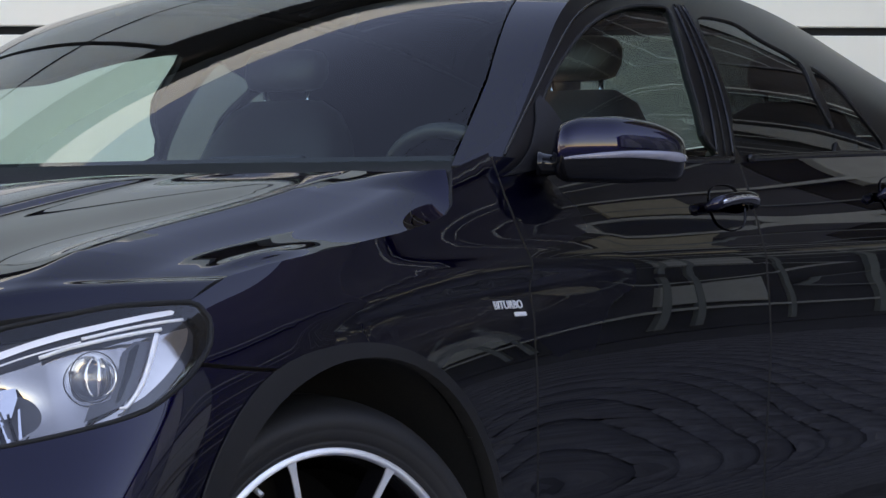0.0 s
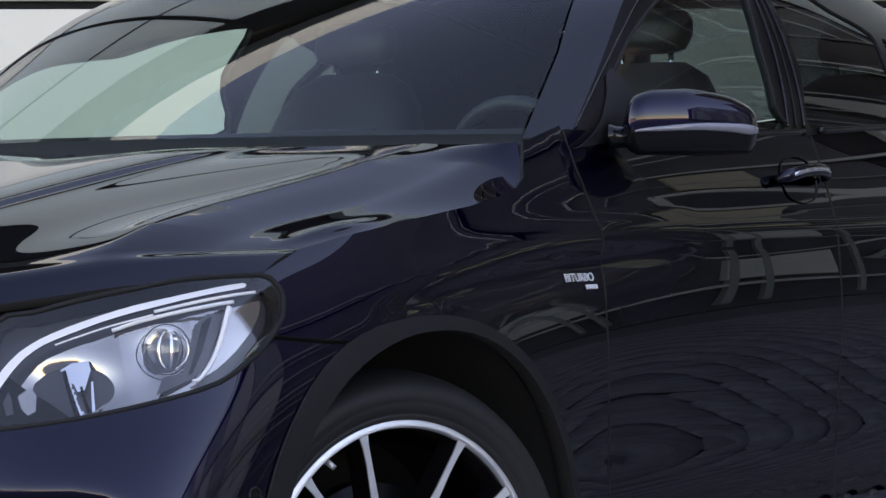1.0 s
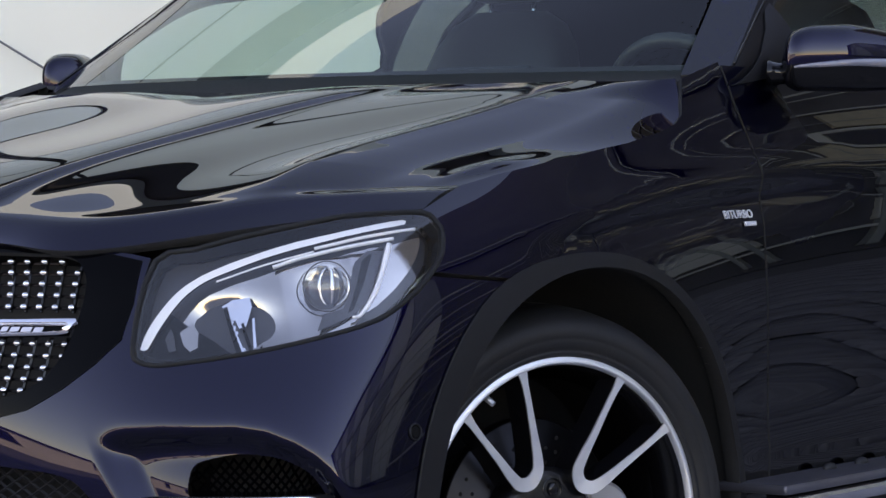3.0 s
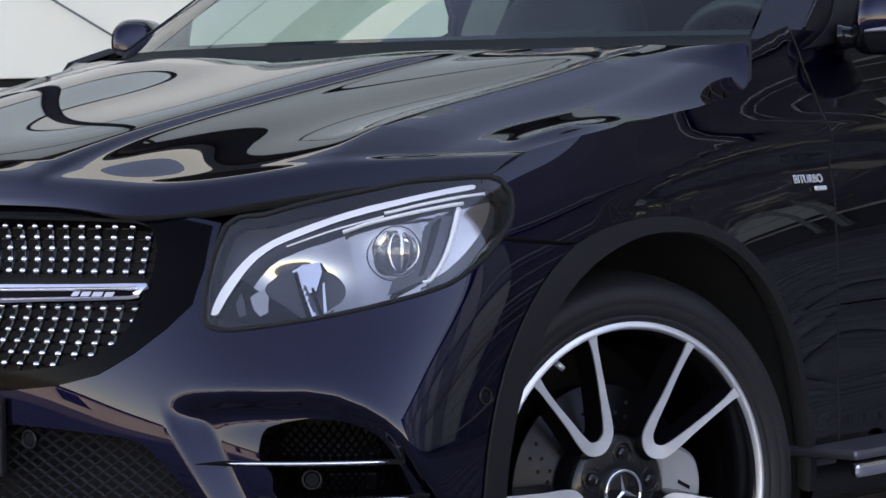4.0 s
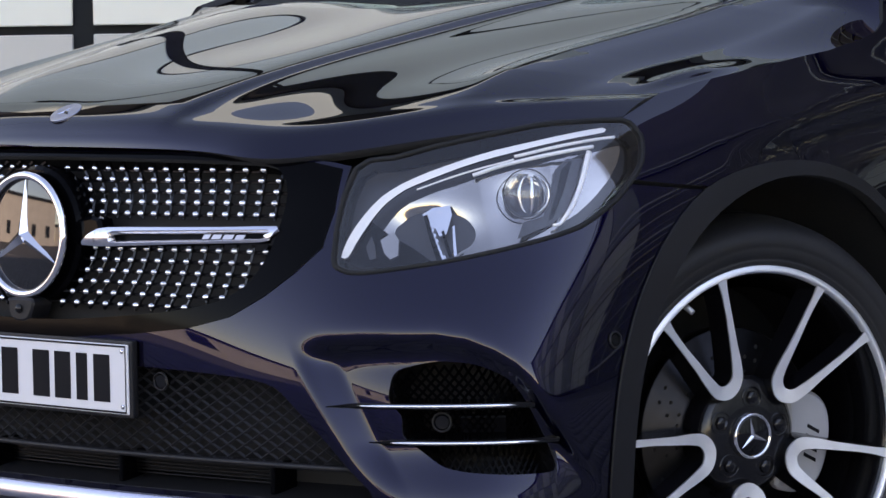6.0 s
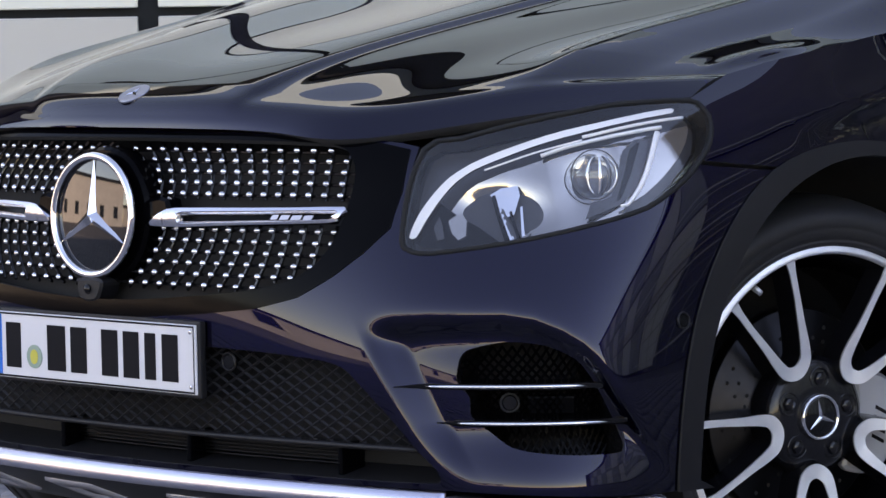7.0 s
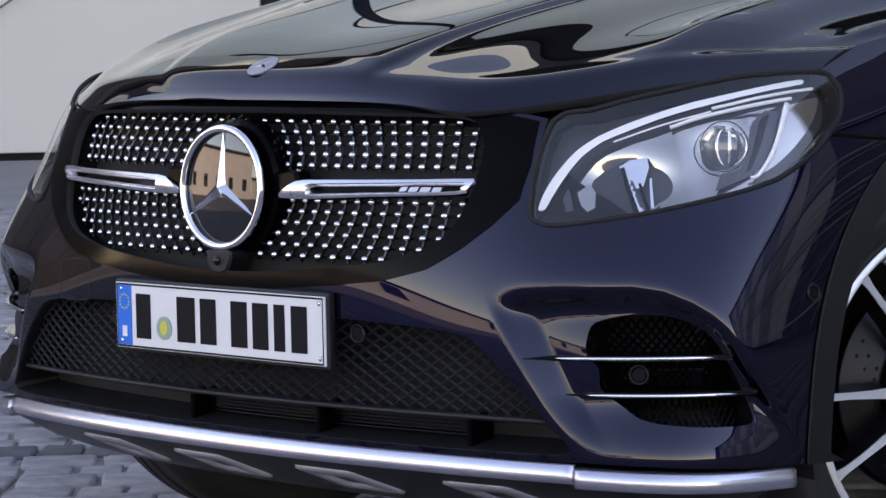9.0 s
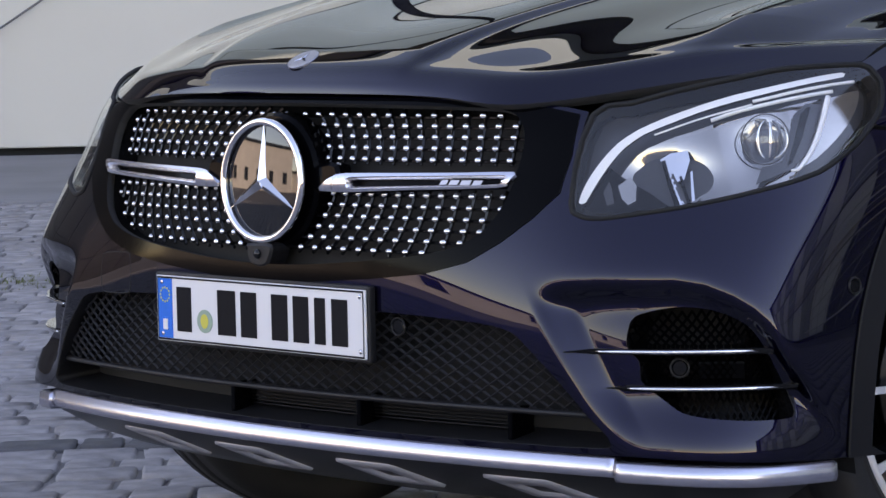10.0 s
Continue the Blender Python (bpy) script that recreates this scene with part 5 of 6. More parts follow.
# door handles
for half in (1, -1):
    for x0, doorset in ((-1.215, front_doors), (-1.955, rear_doors)):
        door = doorset[0 if half > 0 else 1]
        z0 = 1.036 + 0.020 * (-1.215 - x0) / 0.74
        n = surface_normals(skin, np.array([[side_u(x0, z0), z0]]), 1)[0]
        # recess
        c = at_side(x0 - 0.01, z0 - 0.004, -0.001)
        m = look(tuple(c), tuple(c - n))
        o = spline([(-0.070, -0.004), (-0.050, 0.030), (0.0, 0.042), (0.050, 0.032), (0.070, -0.004), (0.050, -0.040), (0.0, -0.050), (-0.050, -0.038), (-0.070, -0.004)], 44)[:-1]
        V = []
        bm = bmesh.new()
        rings = []
        for f, d in ((1.0, 0.0), (0.90, -0.014), (0.6, -0.030)):
            rings.append([bm.verts.new(Vector(tuple(m @ Vector((a * f, b * f, d + 0.0015)))) * 1.0) for a, b in o])
        for q in range(2):
            for k in range(len(o)):
                fce = bm.faces.new((rings[q][k], rings[q][(k + 1) % len(o)], rings[q + 1][(k + 1) % len(o)], rings[q + 1][k]))
                fce.smooth = True
        bm.faces.new(rings[2])
        for v in bm.verts:
            v.co.y *= half
        bmesh.ops.recalc_face_normals(bm, faces=bm.faces)
        part("handle_bowl", bm, GLOSS, door)
        part("bowl_rim", tube("bowl_rim", np.array([tuple(m @ Vector((a * 1.01, b * 1.01, 0.001))) for a, b in o]) * [1, half, 1], 0.0010, 6, closed=True, up=(0.2, 0.1, 1)), GLOSS, door)
        line = spline([(0.092, -0.004, 0.002), (0.075, 0.002, 0.026), (0.03, 0.006, 0.036), (-0.03, 0.004, 0.036), (-0.078, -0.002, 0.028), (-0.095, -0.006, 0.004)], 30)
        pts = np.array([tuple(m @ Vector(tuple(q))) for q in line]) * [1, half, 1]
        part("door_handle", tube("door_handle", pts, np.interp(np.linspace(0, 1, 30), [0, 0.15, 0.85, 1], [0.006, 0.013, 0.013, 0.006]), 12, squash=(0.7, 1.0)), PAINT, door)
        strip = np.array([tuple(m @ Vector((q[0] * 0.94, q[1] - 0.001, q[2] + 0.0090))) for q in line[3:-3]]) * [1, half, 1]
        part("handle_strip", tube("handle_strip", strip, 0.0045, 8, squash=(0.6, 1.0)), CHROME, door, "chrome strip on the handle")

# waist trims and lettering on the wing
LETTER = mat("bright_silver_lettering", (0.72, 0.72, 0.75), 0.45, metal=0.4, vary=0.03)
for half, fr in zip((1, -1), frames):
    for a, b in ((0.62, 3.15), (3.30, 5.35)):
        pts = np.array([sideglass(np.array([[u, 0.012]]))[0] + [0, 0.004, 0] for u in np.linspace(a, b, 40)]) * [1, half, 1]
        part("waist_trim", tube("waist_trim", pts, 0.007, 8, squash=(0.6, 1.2)), GLOSS, fr)
for half, wing in zip((1, -1), fenders):
    c = at_side(-0.421, 0.860, -0.001) * [1, half, 1]
    n = surface_normals(skin, np.array([[side_u(-0.421, 0.860), 0.860]]), 1)[0] * [1, half, 1]
    cu = bpy.data.curves.new("lettering", "FONT")
    cu.body = "BITURBO"
    cu.size, cu.extrude, cu.align_x, cu.align_y = 0.0215, 0.0012, "CENTER", "CENTER"
    cu.space_character = 1.0
    tmp = bpy.data.objects.new("tmp", cu)
    me = bpy.data.meshes.new_from_object(tmp)
    bpy.data.objects.remove(tmp)
    m = look(tuple(c), tuple(c - n))
    me.transform(m @ pose(0, 0, 0.0028) @ Matrix.Diagonal((0.98, 1, 1, 1)))
    letter = part("lettering", me, LETTER, wing, "chrome lettering BITURBO")
    part("lettering_plate", box_mesh(m @ pose(0.030, -0.017, 0.002), 0.034, 0.008, 0.004, 0.001, 1), LETTER, wing)

# mirrors
INDICATOR = mat("smoked_indicator_lens", (0.16, 0.16, 0.19), 0.10, coat=0.8, vary=0.1, scale=30)
for half in (1, -1):
    fy = [1, half, 1]
    axis = spline([(-0.590, 0.905, 1.128), (-0.604, 0.915, 1.140), (-0.650, 0.950, 1.142), (-0.705, 0.990, 1.142), (-0.760, 1.026, 1.137), (-0.798, 1.045, 1.130), (-0.812, 1.051, 1.126)], 30)
    q = np.linspace(0, 1, 30)
    hgt_up = np.interp(q, [0, 0.06, 0.16, 0.28, 0.45, 0.65, 0.82, 0.94, 1], [0.004, 0.020, 0.040, 0.051, 0.052, 0.043, 0.030, 0.017, 0.004])
    hgt_dn = np.interp(q, [0, 0.06, 0.2, 0.5, 0.8, 0.94, 1], [0.012, 0.044, 0.066, 0.070, 0.056, 0.032, 0.006])
    dep = np.interp(q, [0, 0.06, 0.2, 0.45, 0.8, 0.95, 1], [0.006, 0.026, 0.048, 0.060, 0.055, 0.028, 0.006])
    G = []
    for p, hu, hd, dd in zip(axis, hgt_up, hgt_dn, dep):
        ring = []
        for k in range(28):
            a = 2 * math.pi * k / 28
            ca, sa = math.cos(a), math.sin(a)
            ca, sa = math.copysign(abs(ca) ** 0.8, ca), math.copysign(abs(sa) ** 0.8, sa)
            ring.append(p + np.array([0.80, 0.60, 0]) * dd * ca + np.array([0, 0, hu if sa > 0 else hd]) * sa)
        G.append(ring)
    G = np.array(G) * fy
    bm = bmesh.new()
    me = grid_mesh("mirror", np.concatenate([G, G[:, :1]], 1), sign=1)
    bm.from_mesh(me)
    bmesh.ops.remove_doubles(bm, verts=bm.verts, dist=1e-5)
    bmesh.ops.recalc_face_normals(bm, faces=bm.faces)
    bm.to_mesh(me)
    bm.free()
    me.materials.append(PAINT)
    me.materials.append(GLOSS)
    for pl in me.polygons:
        if pl.center.z < 1.124:
            pl.material_index = 1
    mirror = part("wing_mirror", me, None, car, "black wing mirror with a bright indicator strip")
    k0 = [(p + np.array([0.80, 0.60, 0]) * (dd * 1.0 + 0.003) + np.array([0, 0, -0.026 + 0.016 * (i / 29)])) for i, (p, dd) in enumerate(zip(axis, dep))][5:-2]
    part("indicator", tube("indicator", np.array(k0) * fy, np.interp(np.linspace(0, 1, len(k0)), [0, 0.2, 0.8, 1], [0.002, 0.005, 0.010, 0.006]), 8, squash=(0.6, 1.0)), INDICATOR, mirror, "bright indicator strip")
    stalk = spline([(-0.600, 0.865, 1.110), (-0.625, 0.900, 1.108), (-0.665, 0.940, 1.115)], 10) * fy
    part("mirror_arm", tube("mirror_arm", stalk, [0.05, 0.045, 0.042, 0.04, 0.038, 0.036, 0.034, 0.03, 0.026, 0.02], 12, squash=(0.9, 0.5)), GLOSS, mirror)
    part("mirror_sail", panel("mirror_sail", offset(sideglass, -0.006), [(0.05, -0.02), (1.03, 0.0), (0.88, 0.88), (0.78, 0.88)], (0.1, 0.1), fold=0.006, flip_y=half < 0), TRIM, mirror)

# scuttle and wipers
rows = []
for y in np.linspace(-0.80, 0.80, 41):
    f = (abs(y) / 0.80) ** 2.0
    xr = -0.19 - 0.155 * f
    xs = -0.255 - 0.205 * (abs(y) / 0.80) ** 2.3
    rows.append([(xr + 0.01, y, 1.062), (xr - 0.012, y, 1.070), ((xr + xs) / 2, y, 1.080), (xs - 0.02, y, 1.108), (xs - 0.06, y, 1.125)])
scuttle = part("scuttle", grid_mesh("scuttle", rows, sign=1), DARK, car)
for y0, y1 in ((0.62, -0.05), (-0.05, -0.62)):
    a = shell(np.array([[y0 / 0.80, 0.0]]))[0] + [0.060, 0, -0.036]
    b = shell(np.array([[y1 / 0.80, 0.0]]))[0] + [0.055, 0, -0.036]
    pts = [a + (b - a) * f + [0.03 * math.sin(math.pi * f), 0, -0.004 * math.sin(math.pi * f)] for f in np.linspace(0, 1, 20)]
    wiper = part("wiper", tube("wiper", pts, np.interp(np.linspace(0, 1, 20), [0, 0.4, 1], [0.010, 0.007, 0.005]), 8), DARK, car)
    part("wiper_pivot", ball(0.018, 0.018, 0.014, 12, 8), TRIM, wiper).location = tuple(a + [0.012, 0.01, -0.012])

# cabin
dash = []
for x, z in ((-0.33, 1.085), (-0.50, 1.105), (-0.78, 1.115), (-0.95, 1.085), (-1.02, 0.98), (-1.00, 0.70)):
    dash.append([(x + 0.0, y, z - 0.02 * (y / 0.7) ** 2) for y in np.linspace(-0.74, 0.74, 20)])
dashboard = part("dashboard", grid_mesh("dashboard", dash, sign=1), CABIN, car)
part("dash_screen", box_mesh(pose(-0.88, 0.0, 1.10, 0, -25, 0), 0.02, 0.24, 0.09, 0.006), GLOSS, dashboard)
wheel_c = Matrix.Translation((-1.08, 0.38, 1.02)) @ pose(0, 0, 0, 0, -65, 0)
part("steering_wheel", tube("steering_wheel", [tuple(wheel_c @ Vector((0.185 * math.cos(a), 0.185 * math.sin(a), 0))) for a in np.linspace(0, 2 * math.pi, 40, endpoint=False)], 0.017, 10, closed=True, up=(0.3, 0.1, 1)), SEAT, dashboard)


def seat(x, y):
    back = []
    for z, w, xx, d in ((0.62, 0.215, 0.10, 0.10), (0.80, 0.225, 0.05, 0.11), (1.00, 0.220, 0.0, 0.105), (1.12, 0.205, -0.04, 0.09), (1.20, 0.180, -0.065, 0.075), (1.25, 0.145, -0.08, 0.06), (1.28, 0.09, -0.09, 0.04)):
        ring = []
        for k in range(24):
            a = 2 * math.pi * k / 24
            ca, sa = math.cos(a), math.sin(a)
            ring.append((x + xx + d * math.copysign(abs(ca) ** 0.7, ca), y + w * math.copysign(abs(sa) ** 0.6, sa), z))
        back.append(ring)
    back = np.array(back)
    me = grid_mesh("seat", np.concatenate([back, back[:, :1]], 1), sign=-1)
    s = part("seat", me, SEAT, car, "black leather front seat")
    rest_rows = []
    for z, w, d in ((1.300, 0.060, 0.030), (1.308, 0.090, 0.046), (1.335, 0.104, 0.052), (1.365, 0.104, 0.050), (1.388, 0.090, 0.042), (1.396, 0.050, 0.020)):
        rest_rows.append([(x - 0.085 - 0.12 * (z - 1.3) + d * math.copysign(abs(math.cos(a)) ** 0.7, math.cos(a)), y + w * math.copysign(abs(math.sin(a)) ** 0.7, math.sin(a)), z) for a in np.linspace(0, 2 * math.pi, 25)])
    part("headrest", grid_mesh("headrest", rest_rows, sign=-1), SEAT, s)
    for d in (-0.06, 0.06):
        part("headrest_post", tube("headrest_post", [(x - 0.09, y + d, 1.22), (x - 0.09, y + d, 1.32)], 0.006, 8), CHROME, s)
    part("seat_cushion", box_mesh(pose(x + 0.35, y, 0.66, 0, -6, 0), 0.55, 0.50, 0.18, 0.06, 4), SEAT, s)


seat(-1.42, 0.38)
seat(-1.40, -0.38)
for y in (-0.35, 0.35):
    seat(-2.42, y)
part("cabin_floor", box_mesh(pose(-1.9, 0, 0.42), 2.6, 1.5, 0.06, 0.01), CABIN, car)
part("rear_deck", box_mesh(pose(-3.1, 0, 0.80), 0.9, 1.3, 0.5, 0.03), CABIN, car)
part("inner_mirror", box_mesh(pose(-1.02, 0, 1.505), 0.03, 0.24, 0.06, 0.012), GLOSS, dashboard)
for half, d in zip((1, -1), front_doors):
    part("door_lining", box_mesh(pose(-1.05, 0.80 * half, 0.80), 1.0, 0.05, 0.60, 0.02), CABIN, d)
for half, d in zip((1, -1), rear_doors):
    part("door_lining", box_mesh(pose(-1.95, 0.80 * half, 0.80), 1.0, 0.05, 0.62, 0.02), CABIN, d)
# tail lamps
for half in (1, -1):
    RED = bpy.data.materials.get("red_tail_lens") or mat("red_tail_lens", (0.25, 0.01, 0.012), 0.1, coat=0.8, vary=0.05)
    tl = [(side_u(-3.50, 0.93), 0.93), (side_u(-3.50, 1.03), 1.03), (12.6, 1.03), (12.6, 0.95)]
    part("tail_lamp", panel("tail_lamp", offset(skin, -0.008), tl, (0.08, 0.02), fold=0.01, flip_y=half < 0), RED, car)

# ---- the yard ----
ground = thing("ground", "dusty ground under worn grey cobbles", "ground", grid_mesh("ground", [[(x, y, -0.011) for y in np.linspace(-400, 400, 3)] for x in np.linspace(-400, 400, 3)], sign=1), GROUND, kind="structure")

# pale hall behind the car; its frame: x along the wall, y out towards the yard, z up
HALL = Matrix.Translation((-8.8, -13.5, 0)) @ pose(0, 0, 0, 0, 0, -44)
CREAM = mat("cream_plaster", (0.64, 0.61, 0.55), 0.85, vary=0.10, scale=0.7, bump=0.2, bump_scale=40)
hall = thing("hall_wall", "tall hall with pale panels and thin dark rails", "wall", box_mesh(HALL @ pose(8.5, -0.35, 7.25), 55.0, 0.5, 14.5), WALL_DARK, kind="structure")
PANEL_LOW = mat("cream_base_panel", (0.52, 0.50, 0.44), 0.4, vary=0.05, scale=0.5)
PANEL_GREY = mat("grey_green_upper_panel", (0.56, 0.64, 0.60), 0.3, vary=0.08, scale=0.4)
PANEL_DARK = mat("dark_unseen_panel", (0.035, 0.034, 0.036), 0.5, vary=0.15, scale=0.6)
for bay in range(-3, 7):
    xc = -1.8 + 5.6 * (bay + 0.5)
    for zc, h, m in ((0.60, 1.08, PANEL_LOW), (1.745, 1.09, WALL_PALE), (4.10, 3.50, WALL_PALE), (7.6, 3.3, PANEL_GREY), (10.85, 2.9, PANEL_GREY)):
        # bays from 1 on, out of view, are darkened for the bumper's dark reflections
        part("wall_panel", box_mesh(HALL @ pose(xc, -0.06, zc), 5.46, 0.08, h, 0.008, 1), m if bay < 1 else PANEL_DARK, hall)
CORNICE = mat("pale_cornice", (0.54, 0.66, 0.68), 0.7, vary=0.05, scale=0.5)
part("cornice", box_mesh(HALL @ pose(8.5, 0.1, 15.2), 55.6, 1.2, 1.4, 0.05), CORNICE, hall)
ROD_GREY = mat("grey_rod_paint", (0.12, 0.12, 0.12), 0.5, vary=0.1)
for a, b in (((-2.30, 1.83), (-3.30, 1.20)), ((0.60, 0.71), (-0.30, 1.29))):
    rod_m = [HALL @ Vector((a[0], 0.06, a[1])), HALL @ Vector((b[0], 0.06, b[1]))]
    thing("stay_rod", "thin grey slanting rod on the wall", "rod", tube("stay_rod", [tuple(rod_m[0]), tuple(rod_m[1])], 0.008, 8), ROD_GREY, group="rods on the hall wall")
PAVE = mat("smooth_grey_pavement", (0.17, 0.165, 0.17), 0.85, vary=0.15, scale=1.2, bump=0.2, bump_scale=50)
thing("pavement", "smooth grey pavement along the hall", "pavement", box_mesh(HALL @ pose(11.2, 2.6, -0.02), 50, 5.2, 0.06, 0.01), PAVE, kind="structure")

# unseen houses round the yard, placed for their reflections in the paint
BROWN = mat("brown_brick_wall", (0.040, 0.037, 0.038), 0.85, vary=0.3, scale=1.5, bump=0.3, bump_scale=25)
PANE = mat("dark_window_pane", (0.02, 0.025, 0.03), 0.05, vary=0.2)


def house(label, m, width, height, depth, nx, nz, wall_mat):
    h = thing("house", label, "building", group="houses round the yard")
    h.matrix_world = m
    part("wall", box_mesh(pose(0, -depth / 2, height / 2), width, depth, height, 0.05), wall_mat, h)
    part("roof", box_mesh(pose(0, -depth / 2, height + 0.15), width + 0.8, depth + 0.8, 0.3, 0.05), WALL_DARK, h)
    frame_me, pane_me = bpy.data.meshes.new("window"), bpy.data.meshes.new("pane")
    for me, sizes, mt in ((frame_me, (1.3, 0.10, 1.8), wall_mat), (pane_me, (1.1, 0.06, 1.6), PANE)):
        bm = box_mesh(Matrix.Identity(4), *sizes)
        bm.to_mesh(me)
        bm.free()
        me.materials.append(mt)
    for i in range(nx):
        for k in range(nz):
            x, z = (i + 0.5) * width / nx - width / 2, 1.9 + k * (height - 1.2) / nz
            w = part("window", frame_me, None, h)
            w.location = (x, 0, z)
            p = part("pane", pane_me, None, w)
            p.location = (0, 0.03, 0)
    return h


house("cream plastered house with rows of windows", pose(27.4, -32.5, 0, 0, 0, 44), 18, 6.0, 10, 5, 1, CREAM)
house("low cream plastered house with small windows", pose(44, -10, 0, 0, 0, 70), 40, 3.0, 8, 8, 1, CREAM)
# dark house out of view, added to block the sun and darken door reflections
brown = house("dark brown brick house with tall windows", pose(-12.6, 16.8, 0, 0, 0, 216.9), 60, 12.0, 10, 14, 3, BROWN)

RENDER_GREY = mat("grey_rendered_wall", (0.12, 0.125, 0.14), 0.8, vary=0.2, scale=0.8, bump=0.2, bump_scale=30)
# unseen wings, sized to darken the reflections in side windows, bonnet and front wing
part("tall_wing", box_mesh(pose(30, -5, 21.5), 37, 10.1, 43, 0.05), BROWN, brown)
part("middle_wing", box_mesh(pose(4.0, -5.05, 11.5), 15, 10.3, 23.0, 0.05), RENDER_GREY, brown)
# pale pieces added to the unseen wall, to reflect as streaks in the doors
STREAK_PALE = mat("pale_streak_panel", (0.62, 0.66, 0.62), 0.4, vary=0.06)
CLADDING = mat("grey_metal_cladding", (0.30, 0.34, 0.33), 0.45, vary=0.12, scale=0.8)
YELLOW = mat("yellow_cream_streak_strip", (0.50, 0.47, 0.36), 0.7, vary=0.08)
for x, z, w, h, m in ((1.5, 2.0, 1.4, 2.0, STREAK_PALE), (4.6, 2.4, 1.2, 1.4, STREAK_PALE), (6.3, 3.6, 0.7, 2.6, YELLOW), (8.2, 1.9, 1.1, 1.6, STREAK_PALE), (8.9, 6.7, 1.6, 1.0, YELLOW), (12.4, 2.6, 1.6, 1.6, STREAK_PALE), (13.4, 7.9, 2.8, 1.5, STREAK_PALE), (16.2, 4.3, 5.6, 1.7, STREAK_PALE), (10.6, 3.9, 3.2, 0.35, STREAK_PALE), (9.8, 2.9, 3.8, 0.30, STREAK_PALE), (19.5, 3.2, 6.0, 0.4, STREAK_PALE), (12.6, 1.7, 3.0, 1.5, CLADDING), (15.8, 2.0, 1.4, 2.0, STREAK_PALE), (11.0, 4.4, 2.2, 0.8, YELLOW), (18.0, 4.2, 1.4, 2.0, STREAK_PALE), (-3.0, 2.0, 2.6, 2.4, STREAK_PALE), (-8.0, 2.2, 2.0, 2.8, STREAK_PALE)):
    part("shop_panel", box_mesh(pose(x, 0.16, z), w, 0.2, h, 0.03), m, brown)
part("awning", box_mesh(pose(6, 0.5, 4.9, -14), 38, 0.22, 0.12, 0.03), YELLOW, brown)
for z in (5.9, 8.9, 12.4):
    part("balcony_rail", box_mesh(pose(4, 0.8, z), 36, 0.08, 0.14, 0.02), STREAK_PALE, brown)
    part("balcony_rail", box_mesh(pose(4, 0.8, z - 0.5), 36, 0.05, 0.06, 0.01), STREAK_PALE, brown)
for k in range(9):
    for zc, hh in ((2.3, 3.9), (6.2, 3.6), (9.9, 3.4)):
        part("cladding_panel", box_mesh(pose(-3.2 - 2.6 * k, 0.10, zc), 2.5, 0.16, hh, 0.02, 1), CLADDING if (k + int(zc)) % 2 else STREAK_PALE, brown)
for z, hh in ((0.9, 0.10), (1.7, 0.05), (2.5, 0.08), (3.5, 0.05), (4.2, 0.12), (6.6, 0.05), (7.4, 0.10)):
    part("glazing_rail", box_mesh(pose(7.5, 0.24, z), 26, 0.06, hh, 0.01), CLADDING if hh < 0.09 else STREAK_PALE, brown)
for k in range(9):
    part("wing_ledge", box_mesh(pose(30, 0.16, 15.4 + 3.1 * k), 36.6, 0.25, 0.16, 0.03), RENDER_GREY, brown)
for k in range(10):
    part("wing_pier", box_mesh(pose(13.0 + 3.8 * k, 0.14, 29), 0.25, 0.18, 27, 0.03), CLADDING, brown)
# added cream boards, unseen, to reflect as cream spots in the front wing
SPOT_CREAM = mat("cream_spot_panel", (0.86, 0.79, 0.55), 0.6, vary=0.06)
for x, z, w, h in ((5.0, 7.0, 0.5, 1.5), (6.1, 6.3, 0.45, 0.9), (8.6, 5.2, 1.5, 0.30), (5.6, 4.1, 0.4, 1.2)):
    part("sign_board", box_mesh(pose(x, 0.30, z), w, 0.06, h, 0.01), SPOT_CREAM, brown)
# added pale uprights, to show as thin lines in the doors' reflections
mullion = bpy.data.meshes.new("mullion")
_bm = box_mesh(Matrix.Identity(4), 0.07, 0.12, 4.4)
_bm.to_mesh(mullion)
_bm.free()
mullion.materials.append(CLADDING)
for k in range(34):
    part("mullion", mullion, None, brown).location = (-4.0 + 0.8 * k + 0.25 * (k % 3), 0.22, 2.4)

# cobbles: rows of worn setts, laid askew to the car
rng = random.Random(7)
ROW, TURN_DEG = 0.150, -43
c_, s_ = math.cos(radians(TURN_DEG)), math.sin(radians(TURN_DEG))
near_zone, rest = [], []
for r in range(-100, 101):
    b = r * ROW
    a = -15 + rng.random() * 0.15
    while a < 15:
        ln = rng.uniform(0.095, 0.19)
        ac = a + ln / 2
        x, y = -2.5 + ac * c_ - b * s_, -3.0 + ac * s_ + b * c_
        a += ln + 0.008
        hx, hy = x + 8.8, y + 13.5
        if hx * 0.695 + hy * 0.719 < 5.35:
            continue
        if not (-13 < x < 9 and -13 < y < 9):
            continue
        entry = (x, y, ln, ROW - rng.uniform(0.008, 0.018), rng.uniform(-0.004, 0.004), rng.uniform(-1.6, 1.6), rng.uniform(-1.6, 1.6), rng.uniform(-4, 4), r == 16)
        (near_zone if (-1.9 < x < 1.1 and -3.4 < y < -1.25) else rest).append(entry)


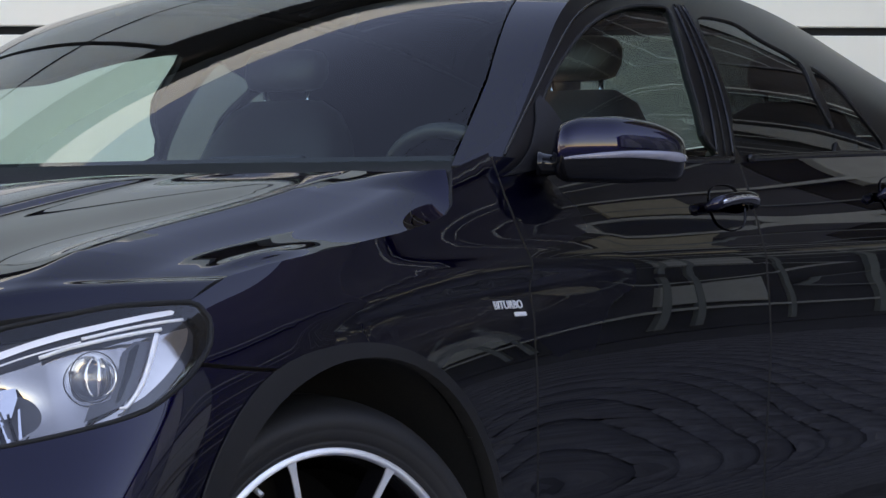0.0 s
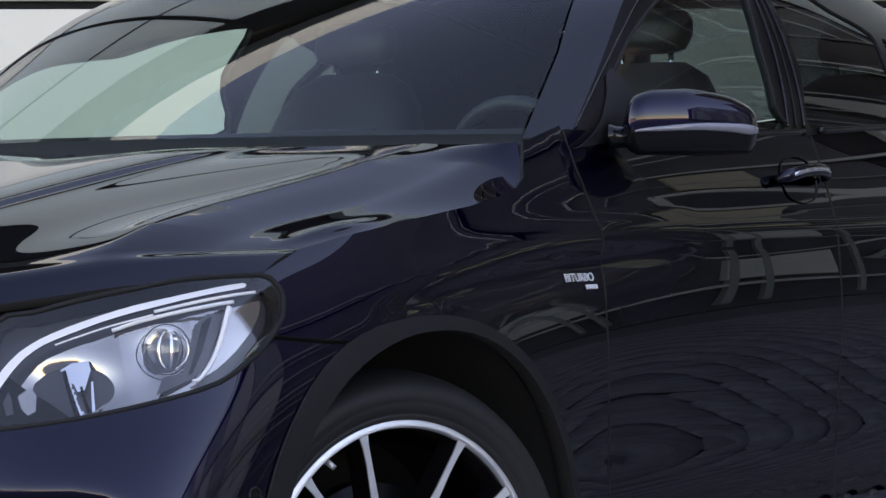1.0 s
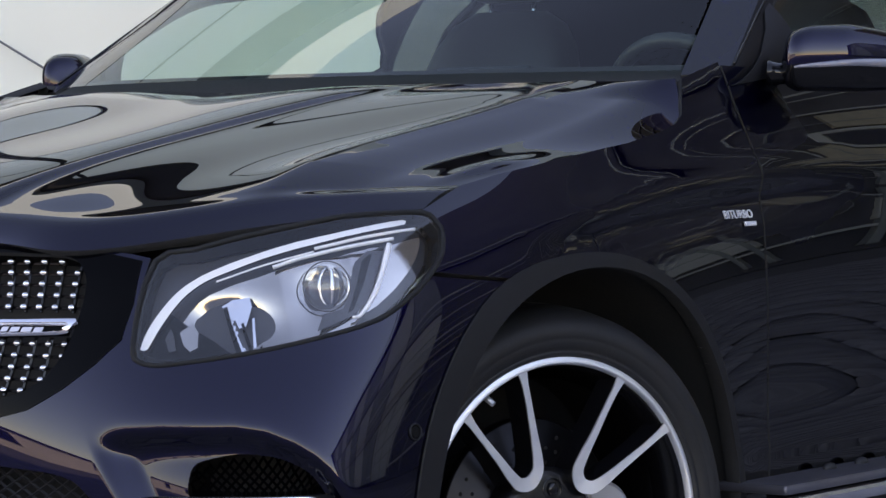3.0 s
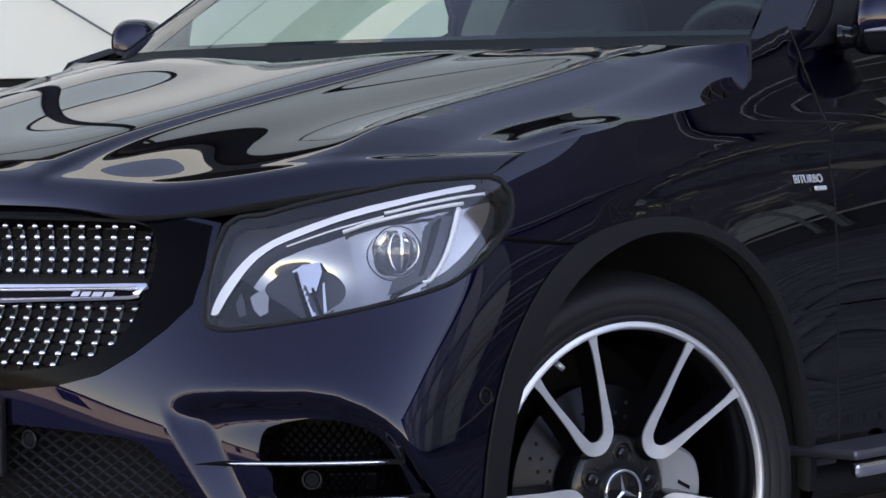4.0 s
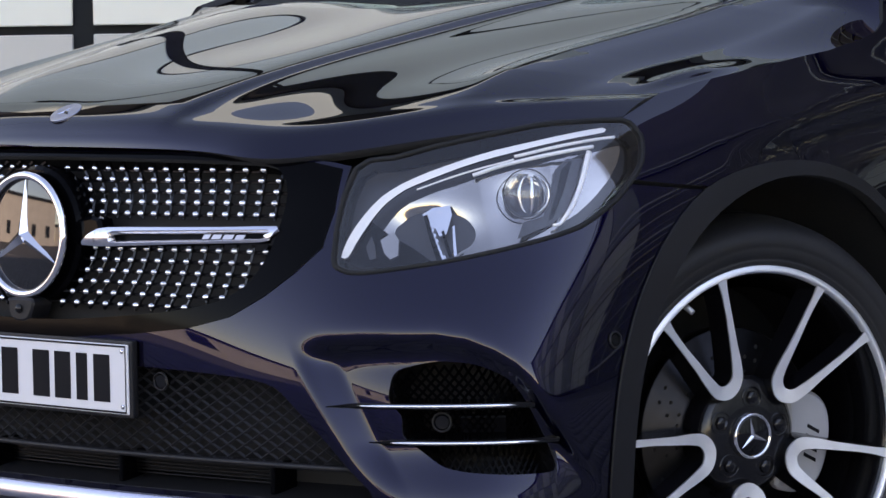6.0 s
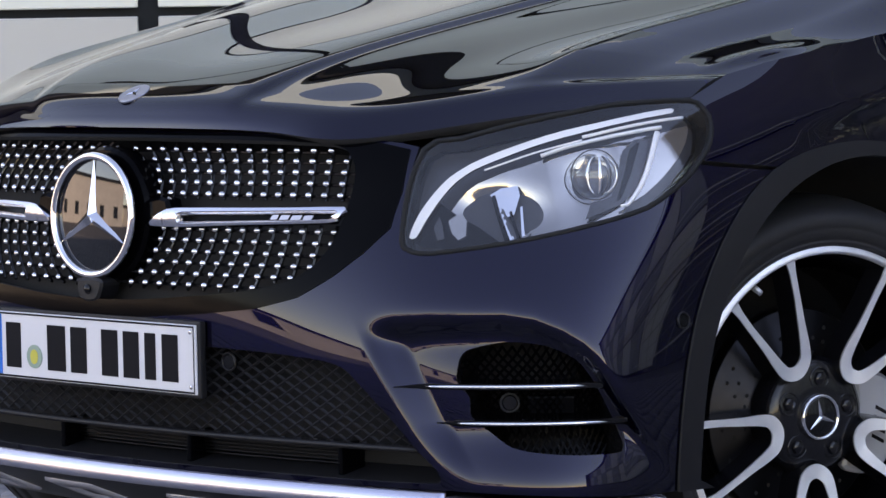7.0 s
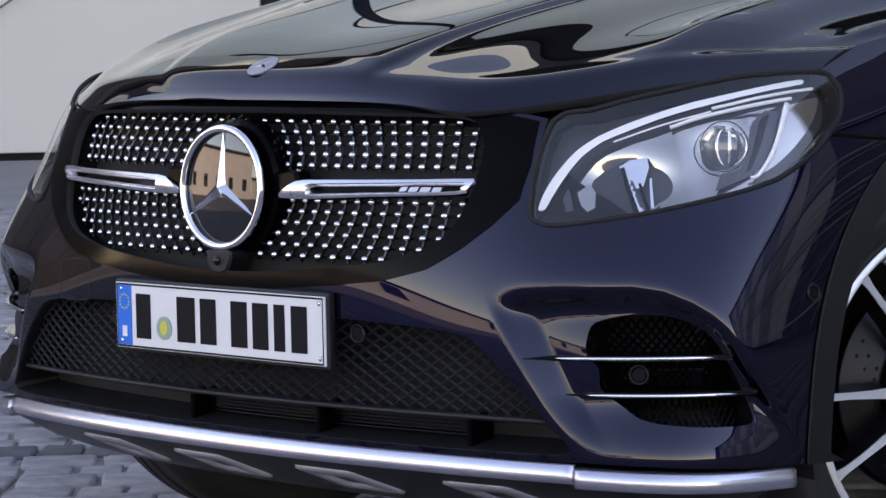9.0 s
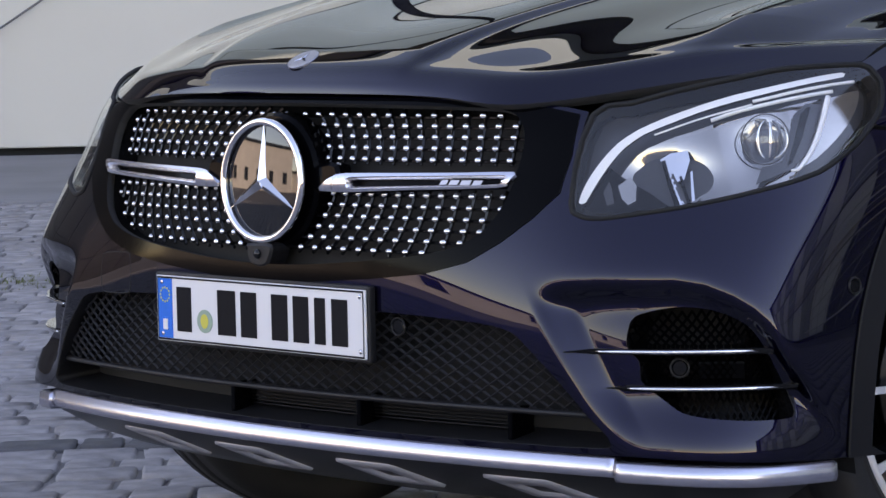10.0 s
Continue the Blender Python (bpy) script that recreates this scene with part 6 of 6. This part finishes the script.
def sett_shape(l, w, h=0.05):
    """A worn stone with a domed top: vertices and faces."""
    V, F = [], []
    for f, z in ((1.0, -h), (1.0, -0.009), (0.95, -0.0025), (0.82, 0.0)):
        k = 0.010 * f
        hl, hw = l / 2 * (1 - (1 - f) * 0.6), w / 2 * f
        V += [(-hl + k, -hw, z), (hl - k, -hw, z), (hl, -hw + k, z), (hl, hw - k, z), (hl - k, hw, z), (-hl + k, hw, z), (-hl, hw - k, z), (-hl, -hw + k, z)]
    for q in range(3):
        for k in range(8):
            F.append((q * 8 + k, q * 8 + (k + 1) % 8, (q + 1) * 8 + (k + 1) % 8, (q + 1) * 8 + k))
    F.append(tuple(24 + k for k in range(8)))
    return V, F


cobbles = thing("cobbles", "worn grey cobblestones with dusty joints", "cobblestones", kind="structure")
near_zone.sort(key=lambda e: (e[0] - 0) ** 2 + (e[1] + 1.8) ** 2)
sett_meshes, dark_meshes = [], []
for k in range(8):
    V, F = sett_shape(0.095 + 0.0125 * k, ROW - 0.010)
    V = [(x + rng.uniform(-0.004, 0.004), y + rng.uniform(-0.004, 0.004), z + (rng.uniform(-0.003, 0.003) if z > -0.02 else 0)) for x, y, z in V]
    me = mesh_from("cobble", V, F)
    me.materials.append(STONE)
    sett_meshes.append(me)
    me_dark = me.copy()
    me_dark.materials[0] = STONE_DARK
    dark_meshes.append(me_dark)
for x, y, l, w, dz, rx, ry, rz, dark in near_zone[:300]:
    k = min(7, max(0, int((l - 0.095) / 0.0125)))
    ob = new("cobble", (dark_meshes if dark else sett_meshes)[k])
    ob.parent = cobbles
    ob.matrix_basis = pose(x, y, dz, rx, ry, TURN_DEG + rz)
V, F = [], []
for x, y, l, w, dz, rx, ry, rz, dark in near_zone[300:] + rest:
    o = len(V)
    m = pose(x, y, dz, rx, ry, TURN_DEG + rz)
    sv, sf = sett_shape(l, w)
    if y > 1.5 or x < -6:
        sv, sf = sv[8:16] + sv[24:], [(k, (k + 1) % 8, 8 + (k + 1) % 8, 8 + k) for k in range(8)] + [tuple(range(8, 16))]
    V += [tuple(m @ Vector(v)) for v in sv]
    F += [tuple(o + i for i in f) for f in sf]
STONE_FAR = STONE.copy()
STONE_FAR.name = "grey_cobble_stone_joined"
nt_ = STONE_FAR.node_tree
geo = nt_.nodes.new("ShaderNodeNewGeometry")
for n_ in nt_.nodes:
    if n_.type == "OBJECT_INFO":
        for l_ in list(n_.outputs["Random"].links):
            nt_.links.new(geo.outputs["Random Per Island"], l_.to_socket)
part("cobble_field", mesh_from("cobble_field", V, F), STONE_FAR, cobbles)["kind"] = "stuff"

# moss and small weeds in the joints
MOSS = mat("dry_green_moss", (0.10, 0.115, 0.035), 0.95, vary=0.4, scale=30)
rng2 = random.Random(11)
V, F = [], []
for k in range(340):
    cx, cy = rng2.gauss(-2.9, 0.7), rng2.gauss(-5.5, 0.22)
    cx, cy = cx, cy - 0.7 * (cx + 2.9)
    for b in range(7):
        a, ln, w = rng2.uniform(0, 2 * math.pi), rng2.uniform(0.012, 0.04), 0.004
        bx, by = cx + rng2.gauss(0, 0.02), cy + rng2.gauss(0, 0.02)
        o = len(V)
        V += [(bx - w * math.sin(a), by + w * math.cos(a), -0.012), (bx + w * math.sin(a), by - w * math.cos(a), -0.012), (bx + ln * math.cos(a), by + ln * math.sin(a), 0.004 + ln * rng2.uniform(0.1, 0.5))]
        F.append((o, o + 1, o + 2))
thing("moss", "dry green moss and weeds between the cobbles", "moss", mesh_from("moss", V, F, smooth=False), MOSS, kind="stuff")
